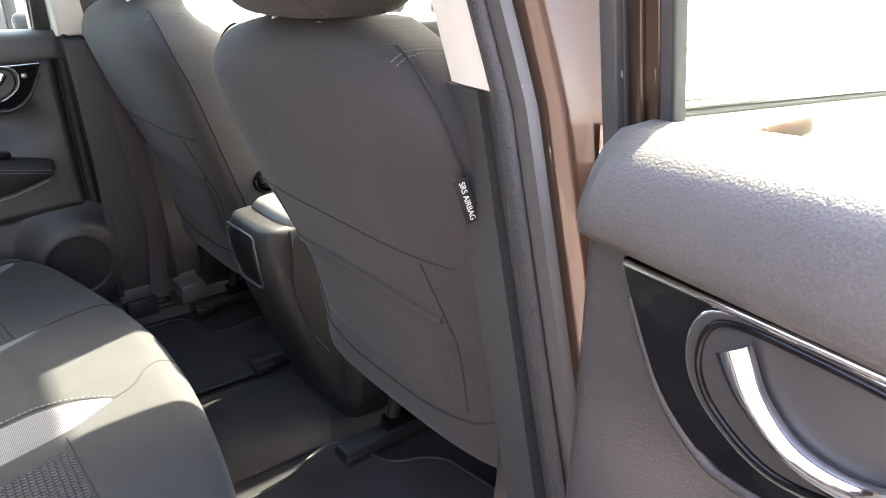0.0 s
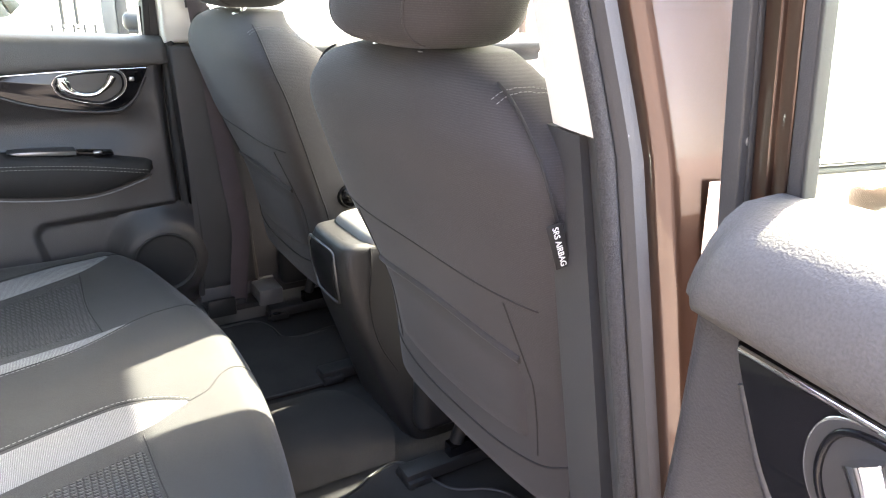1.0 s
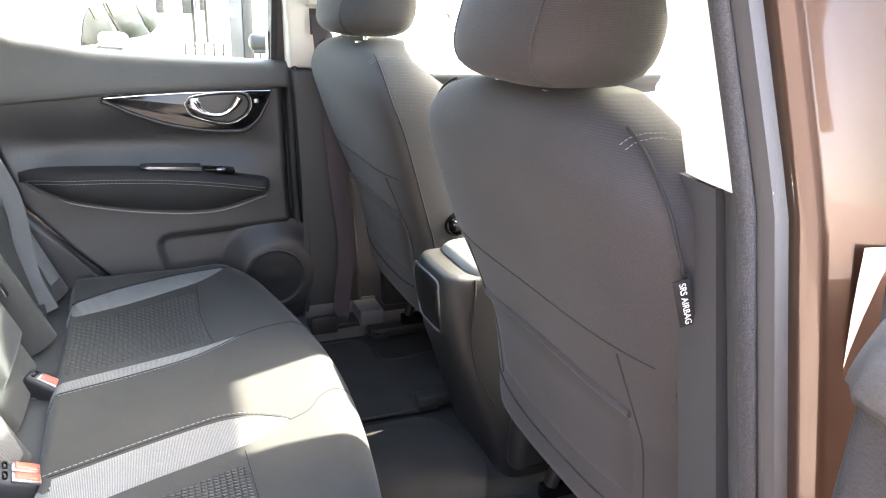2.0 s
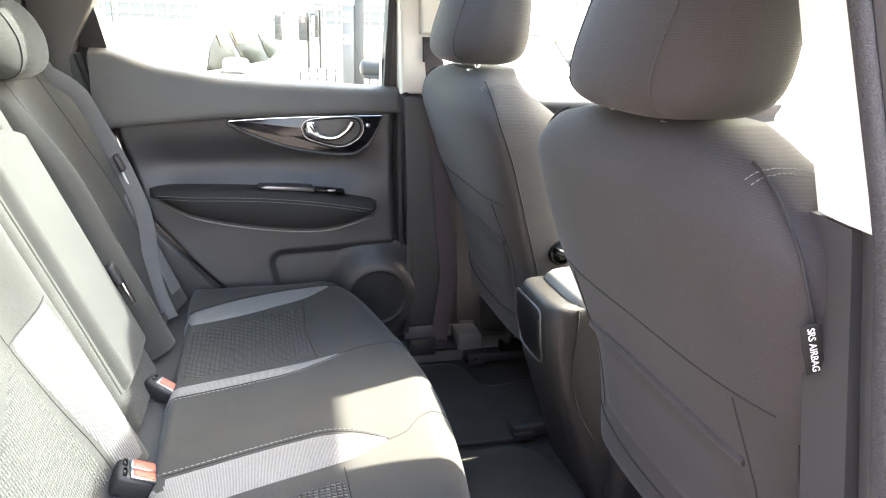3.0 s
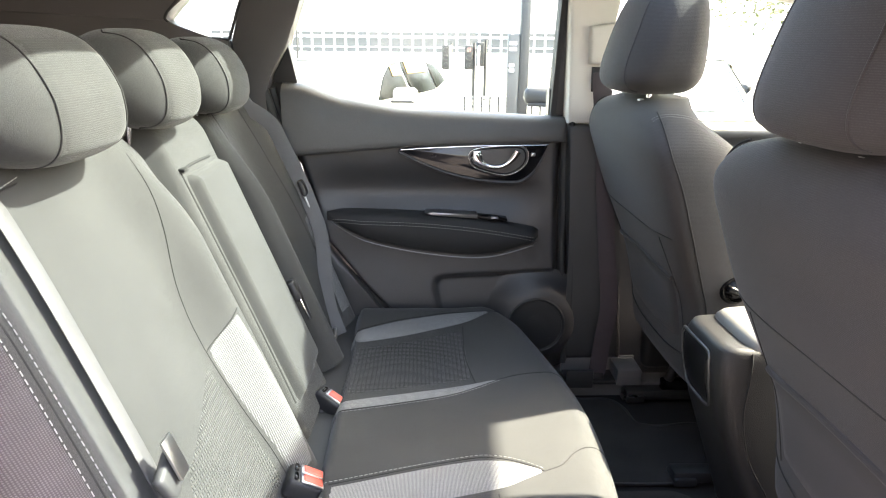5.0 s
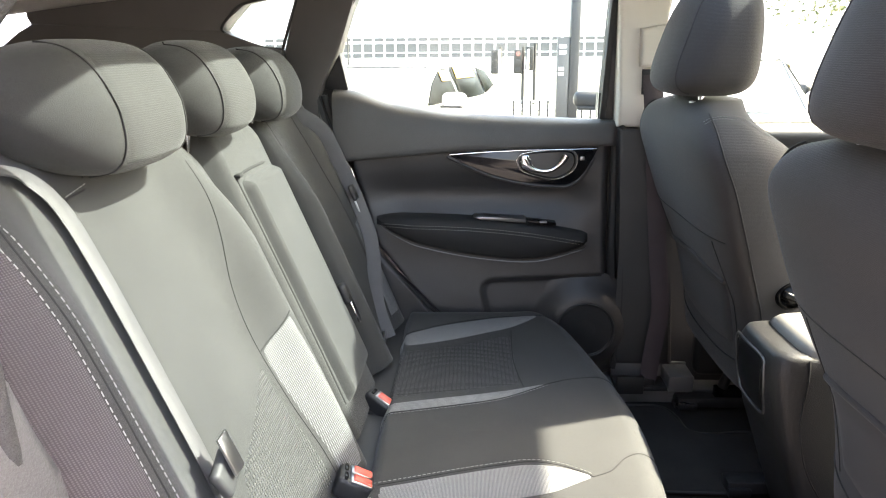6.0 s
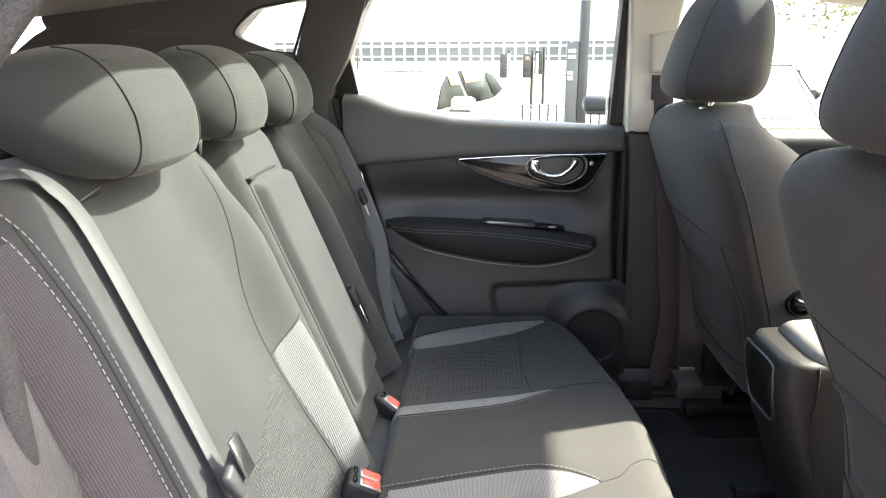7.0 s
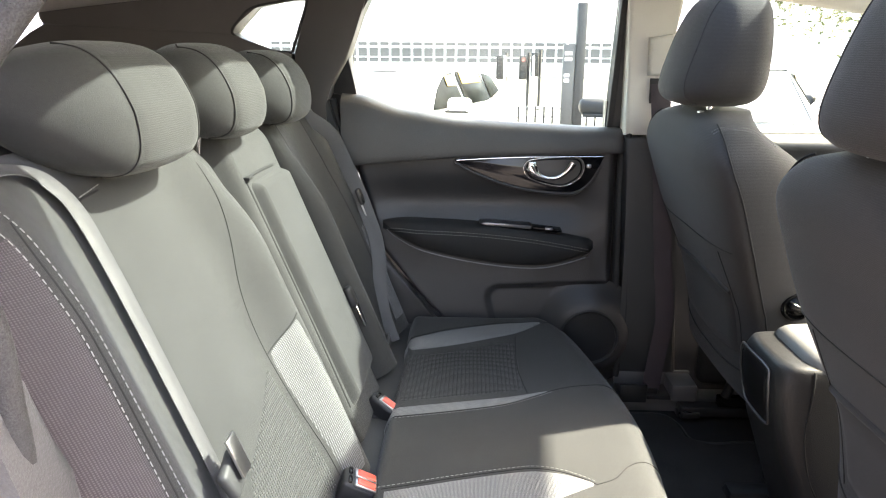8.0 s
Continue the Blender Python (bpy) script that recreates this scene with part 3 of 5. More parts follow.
def rear_door(put, label, whole):
    door = thing("car_door", put(.3, -.05, .42), label, "car door")
    sill = lambda a: lut(a, *SILL)
    low = lambda a: lut(a, *LOW)
    rear = lambda z: lut(z, REAR_Z, REAR_A)
    front = lambda z: -.042 - .012 * smoothstep(1.0, .5, z) + .03 * smoothstep(.55, .42, z)

    # main lining, dished above the armrest and swelling towards the sill
    def panel(u, v):
        z = .42 + (1.085 - .42) * v
        a = front(z) + (rear(z) - front(z)) * u
        i = .012 - .036 * math.exp(-((z - .93) / .060) ** 2) * smoothstep(-.04, .10, a) * smoothstep(.70, .5, a)
        i += .012 * smoothstep(.78, .60, z)
        r = math.hypot(a - .010, z - .56)
        i += .030 * smoothstep(.150, .105, r) - .022 * smoothstep(.082, .074, r)
        da, dz = .290 - a + .25 * max(0, z - .60), .712 - z - .05 * (a - .1)
        inside = .05 - math.hypot(.05 - da, .05 - dz) if da < .05 and dz < .05 else min(da, dz)
        i -= .016 * smoothstep(0, .022, inside)
        edge = min(1, 30 * min(u, 1 - u))
        i -= .03 * (1 - edge) ** 2
        return put(a, i, z)
    v, f = grid(panel, 140, 130)
    shape("lining", v, f, SOFT, door, "dark grey soft lining", sharp=180)
    # padded top under the window
    rings = []
    for a in np.r_[np.linspace(-.048, -.03, 5), np.linspace(-.02, .70, 44)]:
        s, l = sill(a), low(a)
        e = 1 - .55 * smoothstep(-.028, -.048, a)
        w = .030 * e
        sec = [(-.06, s - .012), (-.052, s - .001), (-.03, s + .001), (-.01 * e, s - .001), (w * .45, s - .010), (w * .82, s - .024), (w, l + .020), (w, l + .008), (w * .86, l + .001), (.0, l - .001), (-.06, l)]
        rings.append([put(a + (-.01 if whole else .012) + .016 * max(0, (z - l) / (s - l)) * (0 if whole else smoothstep(.15, -.04, a)), i, z) for i, z in sec])
    v, f = loft(rings)
    shape("upper_pad", v, f, PAD, door, "grained soft pad under the window", sharp=60)
    # gloss trim with the handle; it sits a little further back on the near door
    shift = 0 if whole else .016
    body_put = put
    put = lambda a, i, z: body_put(a + shift, i, z)
    gl = spline([(-.004, 1.063), (.012, 1.030), (.033, .994), (.060, .972), (.085, .966), (.16, .970), (.252, .988), (.328, 1.016), (.378, 1.040), (.389, 1.046), (.375, 1.054)], 40)
    outline = [tuple(p) for p in gl] + [(.30, 1.0545), (.193, 1.060), (.08, 1.062)]
    trim = slab("gloss_trim", outline, .0, .022, lambda u, w, d: put(u, d, w), GLOSS, door, "piano black trim with a bright upper edge", .003)
    tube("bright_edge", [put(a, .0225, lut(a, [-.004, .08, .193, .30, .389], [1.061, 1.0595, 1.0575, 1.0525, 1.046])) for a in np.linspace(.0, .385, 40)], .0022, CHROME, trim, "chrome upper edge")
    tube("silver_edge", [put(a, .017, z - .006) for a, z in gl[2:-2]], .0045, SOFT, trim, "soft raised lower edge")
    ring = spline([(.208, 1.031), (.200, 1.010), (.184, .998), (.14, .985), (.10, .981), (.065, .998), (.049, 1.020), (.050, 1.045), (.066, 1.057), (.11, 1.0575), (.163, 1.054), (.195, 1.047), (.208, 1.031)], 60)
    handle = tube("handle_ring", [put(a, .0225, z) for a, z in ring], .0011, CHROME, door, "thin chrome ring round the handle cup")
    inner = [(.129 + (a - .129) * .90, 1.021 + (z - 1.021) * .90) for a, z in ring]
    tube("cup_edge", [put(a, .0235, z) for a, z in inner], .0022, GLOSS, handle, "gloss black inner edge")
    slab("handle_cup", [tuple(p) for p in ring[:-1]], .012, .0235, lambda u, w, d: put(u, d, w), CUP, handle, "smooth dark handle cup", .001)
    lev = spline([(.190, 1.036), (.178, 1.018), (.150, 1.005), (.118, 1.006), (.092, 1.024), (.078, 1.045)], 30)
    rings = []
    for k, (a, z) in enumerate(lev):
        t = k / (len(lev) - 1)
        w = .0060 + .011 * math.exp(-((t - .10) / .16) ** 2) + .004 * smoothstep(.6, 1, t)
        da, dz = lev[min(k + 1, 29)] - lev[max(k - 1, 0)]
        na, nz = -dz / math.hypot(da, dz), da / math.hypot(da, dz)
        rings.append([put(a + w * na * c, .030 + .007 * s, z + w * nz * c) for c, s in [(math.cos(q), math.sin(q)) for q in np.linspace(0, 2 * math.pi, 13)[:-1]]])
    v, f = loft(rings)
    shape("handle_lever", v, f, CHROME, handle, "chrome inner door handle", sharp=60)
    part("lock_tab", rbox((.022, .008, .020), .003, 2, Matrix.Translation(put(.185, .03, 1.036))), CHROME, handle)
    if whole:
        part("lock_button", rbox((.012, .006, .010), .002, 2, Matrix.Translation(put(.036, .024, 1.036))), SATIN, trim)
    put = body_put
    # armrest
    top = smooth_table([.0, .016, .05, .18, .327, .494, .55, .586], [.815, .833, .842, .863, .877, .883, .882, .876])
    bot = smooth_table([.0, .011, .037, .157, .31, .464, .556, .586], [.822, .808, .796, .765, .774, .805, .844, .872])
    rings = []
    for a in np.linspace(.011, .585, 48):
        t, b = top(a), bot(a)
        e = math.sqrt(max(0, min(1, min((a - .010) / .02, (.587 - a) / .10))))
        w = .062 * e
        rings.append([put(a, i, z) for i, z in ((-.01, t), (.012, t), (.6 * w + .006, t - .003), (w, t - .012), (w + .004, t - .022), (w + .003, t - .5 * (t - b)), (w * .9, b + .010), (w * .7, b + .002), (.01, b), (-.01, b))])
    v, f = loft(rings)
    arm = shape("armrest", v, f, ARM_CLOTH, door, "dark padded armrest with twin stitching", sharp=50)
    line = lambda off: [put(a, .062 * math.sqrt(max(0, min(1, min((a - .010) / .02, (.587 - a) / .10)))) + .0052, top(a) - off) for a in np.linspace(.03, .57, 80)]
    dashes("stitching", line(.019), .00055, THREAD, arm)
    dashes("stitching", line(.027), .00055, THREAD, arm)
    tube("armrest_edge", [put(a, .058 * math.sqrt(max(0, min(1, min((a - .010) / .02, (.587 - a) / .10)))), bot(a) - .002) for a in np.linspace(.02, .575, 60)], .0016, RIM, arm, "thin raised lower edge")
    pull = [(.180, .866), (.30, .874), (.322, .882), (.30, .8835), (.182, .8775)]
    slab("pull_cup", pull, .0, .044, lambda u, w, d: put(u, d, w), RIM, door, "dark satin pull insert", .002)
    slab("window_switch", [(.10, .858), (.175, .866), (.178, .872), (.10, .864)], .0, .040, lambda u, w, d: put(u, d, w), GLOSS, door, "black window switch panel", .001)
    part("switch_key", rbox((.020, .012, .005), .002, 2, Matrix.Translation(put(.135, .043, .869))), SATIN, door)
    # lower pocket and speaker
    rings = []
    for k in range(10):
        t = k / 9
        r = .162 - .079 * t
        i = .003 + .047 * smoothstep(0, 1, t)
        rings.append([put(.010 + r * math.cos(q), i, .56 + r * math.sin(q)) for q in np.linspace(0, 2 * math.pi, 49)[:-1]])
    v, f = loft(rings, caps=False)
    spk = shape("speaker_surround", v, f, SOFT, door, "raised round speaker surround", sharp=180)
    rings = [[put(.010 + r * math.cos(q), i, .56 + r * math.sin(q)) for q in np.linspace(0, 2 * math.pi, 49)[:-1]] for r, i in ((.084, .046), (.078, .051), (.073, .049), (.071, .041), (.03, .046), (.002, .047))]
    v, f = loft(rings)
    shape("speaker_grille", v, f, DARK, spk, "black round speaker grille", sharp=50)
    tube("speaker_rim", [put(.010 + .079 * math.cos(q), .050, .56 + .079 * math.sin(q)) for q in np.linspace(0, 2 * math.pi, 49)], .0022, PLASTIC, spk)
    # seals, shell, window
    edge = [(rear(z) + .012, -.006, z) for z in (1.20, 1.01, .80, .683, .581, .50)] + [(.26, -.004, .445), (.12, -.004, .415), (.0, -.004, .42), (-.045, -.004, .46), (-.065, -.004, .60), (-.058, -.006, .85), (-.052, -.006, 1.12)]
    if whole:
        tube("weatherstrip", [put(*p) for p in spline(edge, 90)], .010, RUBBER, door, "black rubber weatherstrip", seg=10)
        edge = [(a + .028, i + .012, z) for a, i, z in edge[:7]]
        tube("weatherstrip", [put(*p) for p in spline(edge, 50)], .008, RUBBER, door, "black rubber weatherstrip")
        edge = [(-.075, .03, .44), (-.088, .03, .60), (-.078, .028, .85), (-.062, .024, 1.12), (-.045, .02, 1.52)]
        tube("weatherstrip", [put(*p) for p in spline(edge, 50)], .009, RUBBER, door, "black rubber weatherstrip")
    skin = [(-.06, .40), (-.065, .60), (-.055, 1.06), (.70, 1.06), (.655, 1.0), (.60, .80), (.50, .68), (.40, .58), (.30, .42)]
    slab("outer_skin", skin, -.06, -.16, lambda u, w, d: put(u, d - .03 * smoothstep(.5, .9, w) + .03 * smoothstep(.9, 1.06, w), w), BROWN, door, "bronze brown painted outer skin", .01)
    slab("inner_shell", skin, -.034, -.06, lambda u, w, d: put(u, d, w), DARK if whole else BROWN, door, "painted door frame", .004)
    glass = [(-.02, 1.10), (-.02, 1.50), (.58, 1.50), (.64, 1.42), (.68, 1.32), (.66, 1.19)]
    lean = lambda u, w, d: put(u, d + .05 * smoothstep(1.1, 1.5, w), w)
    slab("window_glass", glass, -.058, -.062, lean, GLASS, door, "clear door glass", 0)
    # window frame posts
    post = lambda name, a0, a1, i0, i1, z0, z1, mat, lab: slab(name, [(a0, z0), (a0 - .012, z1), (a1 - .012, z1), (a1, z0)], i0, i1, lean, mat, door, lab, .002)
    if whole:
        post("frame_post", -.060, -.026, -.11, -.035, 1.085, 1.50, DARK, "grey plastic window frame")
        post("frame_seal", -.027, -.012, -.09, -.030, 1.10, 1.50, RUBBER, "black rubber glass run")
    if not whole:
        post("frame_post", -.060, -.046, -.065, -.035, 1.085, 1.50, PLASTIC, "grey plastic window frame")
        post("frame_seal", -.047, -.044, -.052, -.039, 1.10, 1.50, RUBBER, "black rubber seal")
        post("frame_paint", -.044, -.019, -.052, -.042, 1.095, 1.50, BROWN, "bronze painted window frame")
        post("frame_ridge", -.032, -.029, -.052, -.038, 1.095, 1.50, BROWN, "bronze painted ridge")
        post("glass_run", -.019, -.009, -.052, -.041, 1.10, 1.50, PLASTIC, "grey rubber glass run")
        post("glass_lip", -.009, -.006, -.050, -.039, 1.10, 1.50, RUBBER, "black rubber lip")
        bm = bmesh.new()
        bmesh.ops.create_uvsphere(bm, u_segments=12, v_segments=8, radius=.006, matrix=Matrix.Translation(put(-.053, -.034, 1.155)))
        part("frame_screw", bm, SATIN, door)
        slab("hinge_gap", [(-.07, 1.06), (-.07, 1.10), (-.03, 1.10), (-.03, 1.06)], -.10, -.05, lambda u, w, d: put(u, d, w), DARK, door, "", .004)
    else:
        slab("frame_corner", [(.650, 1.200), (.656, 1.216), (.672, 1.330), (.700, 1.30), (.715, 1.215)], -.09, -.025, lean, DARK, door, "black window frame corner", .003)
    slab("frame_top", [(-.06, 1.475), (-.06, 1.53), (.62, 1.53), (.67, 1.44), (.71, 1.32), (.672, 1.32), (.640, 1.40), (.600, 1.475)], -.11, -.03, lean, PLASTIC, door, "dark window frame", .004)
    return door


def front_door(s, label):
    """A closed front door; s: -1 near, 1 far."""
    door = thing("car_door", (.8, s * .75, .42), label, "car door")
    base = -.735 if s < 0 else .70
    zsill = 1.150 if s < 0 else 1.12
    # the belt line falls a little towards the front
    drop = lambda x: -.067 * (x - .62) if s < 0 else 0
    yy = lambda d: base - s * d
    def panel(u, v):
        x, z = .30 + 1.05 * u, .40 + (zsill - .40) * v
        d = .01 - .03 * math.exp(-((z - .90) / .06) ** 2) + .03 * smoothstep(.7, .5, z) + .02 * smoothstep(zsill - .06, zsill - .03, z) - .035 * smoothstep(zsill - .02, zsill, z)
        return Vector((x, yy(d), z + drop(x) * v))
    v, f = grid(panel, 20, 50)
    shape("lining", v, f, SOFT, door, "dark grey door lining", sharp=180)
    out = lambda d: base + s * d
    def skin(u, v):
        x, z = .30 + 1.10 * u, .30 + (zsill - .03 - .30) * v
        d = .14 - .035 * smoothstep(.75, zsill, z) - .02 * smoothstep(.5, .3, z)
        return Vector((x, out(d), z + drop(x) * v))
    v, f = grid(skin, 12, 30)
    o = shape("outer_skin", v, f, BROWN, door, "bronze brown painted outer skin", sharp=180)
    rings = [[(x, out(.10 + dy), zsill - .024 + dz + drop(x)) for dy, dz in ((0, 0), (.014, .003), (.016, .012), (.012, .020), (-.02, .022))] for x in (.385, .8, 1.40)]
    v, f = loft(rings)
    shape("belt_strip", v, f, CHROME, o, "chrome strip under the window")
    tube("strip_gap", [(x, out(.108), zsill - .027 + drop(x)) for x in (.385, .8, 1.38)], .004, RUBBER, o, "black gap under the strip")
    rings = [[(x, out(.085), zsill - .02 + drop(x)), (x, out(.09), zsill - .02 + drop(x)), (x - .02, out(-.035), 1.50), (x - .02, out(-.04), 1.50)] for x in (.36, 1.30)]
    v, f = loft(rings)
    shape("window_glass", v, f, GREEN_GLASS if s < 0 else GLASS, door, "clear door glass", smooth=False)
    rings = [[(x, out(-.02), 1.49), (x, out(-.08), 1.49), (x, out(-.08), 1.54), (x, out(-.02), 1.54)] for x in (.20, .95)]
    v, f = loft(rings)
    shape("frame_top", v, f, PLASTIC, door, "dark window frame", smooth=False)
    part("outer_handle", rbox((.16, .025, .03), .01, 3, Matrix.Translation((.68, out(.145), zsill - .07))), BROWN, o, "bronze pull handle")
    return door


# ---- rear bench ----
def cushion_top(x, y):
    """Height of the bench cushion's upper side."""
    z = .618 + .006 * math.cos((y + .01) * 9)
    z += .010 * smoothstep(-.15, .06, x)
    z -= .012 * math.exp(-((y - .33) / .13) ** 2 - ((x + .25) / .16) ** 2) + .012 * math.exp(-((y + .35) / .14) ** 2 - ((x + .25) / .16) ** 2)
    z -= .055 * smoothstep(.60, .70, abs(y)) ** 1.5
    z -= .060 * smoothstep(-.368, -.402, x)
    return z


def cushion_front(y):
    return .128 - .27 * y * y - 1.4 * max(0, abs(y) - .5) ** 2


def cushion(x, y):
    """A point of the cushion: x runs on past the front edge and down its face."""
    xf, r = cushion_front(y), .055
    if x < xf - r:
        return Vector((x, y, cushion_top(x, y)))
    zt = cushion_top(xf - r, y)
    s = (x - (xf - r)) / r
    if s < math.pi / 2:
        return Vector((xf - r + r * math.sin(s), y, zt - r + r * math.cos(s)))
    drop = (s - math.pi / 2) * r
    return Vector((xf - .22 * drop, y, zt - r - drop))


cushion_surf = with_normal(cushion)


def rear_bench():
    bench = thing("rear_bench", (-.2, 0, .38), "dark grey cloth rear bench with pale stripes", "rear seat")
    v, f = grid(lambda u, w: cushion(-.50 + .86 * u, -.695 + 1.385 * w), 110, 120)
    cu = shape("cushion", v, f, CLOTH, bench, "dark grey cloth cushion with pale stripes", sharp=180)
    P = lambda name, a, b, mat, lab, lift=.0022: patch(name, a, b, cushion_surf, lift, mat, cu, lab)
    near_up = [(-.46, -.195), (-.357, -.167), (-.235, -.131), (-.137, -.106), (-.097, -.103), (-.061, -.113), (-.03, -.130), (-.004, -.150)]
    near_low = [(-.46, -.285), (-.33, -.255), (-.25, -.232), (-.204, -.220), (-.14, -.205), (-.075, -.190), (-.04, -.172), (-.004, -.152)]
    P("pale_stripe", near_up, near_low, STRIPE, "pale grey woven stripe")
    mid_up = [(-.44, .088), (-.39, .100), (-.32, .122), (-.241, .145), (-.14, .174), (-.041, .200)]
    mid_low = [(-.44, .045), (-.385, .059), (-.31, .079), (-.23, .103), (-.147, .134), (-.041, .199)]
    P("pale_stripe", mid_up, mid_low, STRIPE, "pale grey woven stripe")
    far_up = [(-.44, .440), (-.404, .464), (-.34, .505), (-.28, .538), (-.20, .566), (-.129, .584), (-.024, .582)]
    far_low = [(-.44, .392), (-.403, .404), (-.32, .428), (-.234, .457), (-.16, .488), (-.088, .522), (-.024, .581)]
    P("pale_stripe", far_up, far_low, STRIPE, "pale grey woven stripe")
    P("mesh_panel", [(-.43, .389), (-.36, .413), (-.28, .438), (-.20, .467), (-.15, .487), (-.105, .500)], [(-.43, .094), (-.36, .114), (-.28, .138), (-.20, .161), (-.15, .175), (-.095, .190)], MESH, "black mesh cloth panel", .0012)
    P("mesh_panel", [(-.44, -.285), (-.33, -.262), (-.25, -.239), (-.20, -.226), (-.14, -.213), (-.085, -.200)], [(-.44, -.56), (-.36, -.58), (-.28, -.58), (-.20, -.58), (-.14, -.57), (-.07, -.56)], MESH, "black mesh cloth panel", .0012)
    for line in ([(-.004, -.151), (.03, -.135), (.06, -.10), (.10, -.08), (.16, -.075), (.28, -.07)], [(-.041, .2), (.0, .215), (.05, .222), (.10, .225), (.2, .22)], [(-.024, .582), (.0, .585), (.03, .58), (.10, .57)],
                 near_up, mid_low, far_up, [(-.085, -.2), (-.08, -.35), (-.07, -.56)], [(-.105, .5), (-.108, .42), (-.108, .335), (-.102, .26), (-.095, .19)]):
        tube("seam", on(cushion_surf, line, -.0002), .0013, SEAM, cu)
    off = lambda line, d: [(x, y + d) for x, y in line]
    dashes("stitching", on(cushion_surf, off(near_up, .006), .0008, 120), .0005, THREAD, cu)
    dashes("stitching", on(cushion_surf, off(mid_low, -.006), .0008, 120), .0005, THREAD, cu)
    box("cushion_base", (-.46, -.66, .375), (.02, .66, .575), DARK, bench, r=.01)
    # gutter between cushion and backrest
    v, f = grid(lambda u, w: Vector((-.60 + .218 * u, -.69 + 1.38 * w, .592 + .03 * smoothstep(.55, 0, u) - .006 * u)), 8, 30)
    shape("cushion_gutter", v, f, PLASTIC, bench, "dark trim between cushion and backrest", sharp=180)
    backrest(bench)
    return bench


B0, BUP, BN = Vector((-.45, 0, .62)), Vector((-.3714, 0, .9285)), Vector((.9285, 0, .3714))


def back_point(section, y, h):
    """A point on a backrest's front: y across, h up its slope."""
    d = .0
    if section == "near":
        ridge = -.100 - .02 * smoothstep(.45, .6, h)
        d += .050 * math.exp(-((y - ridge) / .055) ** 2) * smoothstep(.66, .40, h) * (1 if y < ridge else 1)
        d += .058 * math.exp(-((y + .600) / .082) ** 2) * (1 - .25 * smoothstep(.45, .62, h))
        d += .012 * math.exp(-((h - .17) / .14) ** 2) * math.exp(-((y + .29) / .14) ** 2)
        e0, e1 = -.705 + .02 * smoothstep(.5, .62, h), -.020
    elif section == "mid":
        d += .022 - .25 * (y - .13) ** 2
        e0, e1 = -.018, .268
    else:
        d += .050 * math.exp(-((y - .335) / .055) ** 2) * smoothstep(.66, .35, h)
        d += .055 * math.exp(-((y - .580) / .07) ** 2) * (1 - .25 * smoothstep(.45, .62, h))
        e0, e1 = .270, .680
    edge = min(y - e0, e1 - y)
    d -= .040 * (1 - smoothstep(0, .035, edge)) ** 1.6
    top = .652 if section != "mid" else .632
    corner = .05 * smoothstep(.09, .0, edge) if section != "mid" else .02 * smoothstep(.06, .0, edge)
    over = h - (top - .07 - corner)
    p = B0 + BUP * h + BN * d
    if over > 0:
        ang = min(over / .075, math.pi * .8)
        hb = top - .07 - corner
        p = B0 + BUP * (hb + .075 * math.sin(ang)) + BN * (d - .075 * (1 - math.cos(ang)))
    return Vector((p.x, y, p.z))


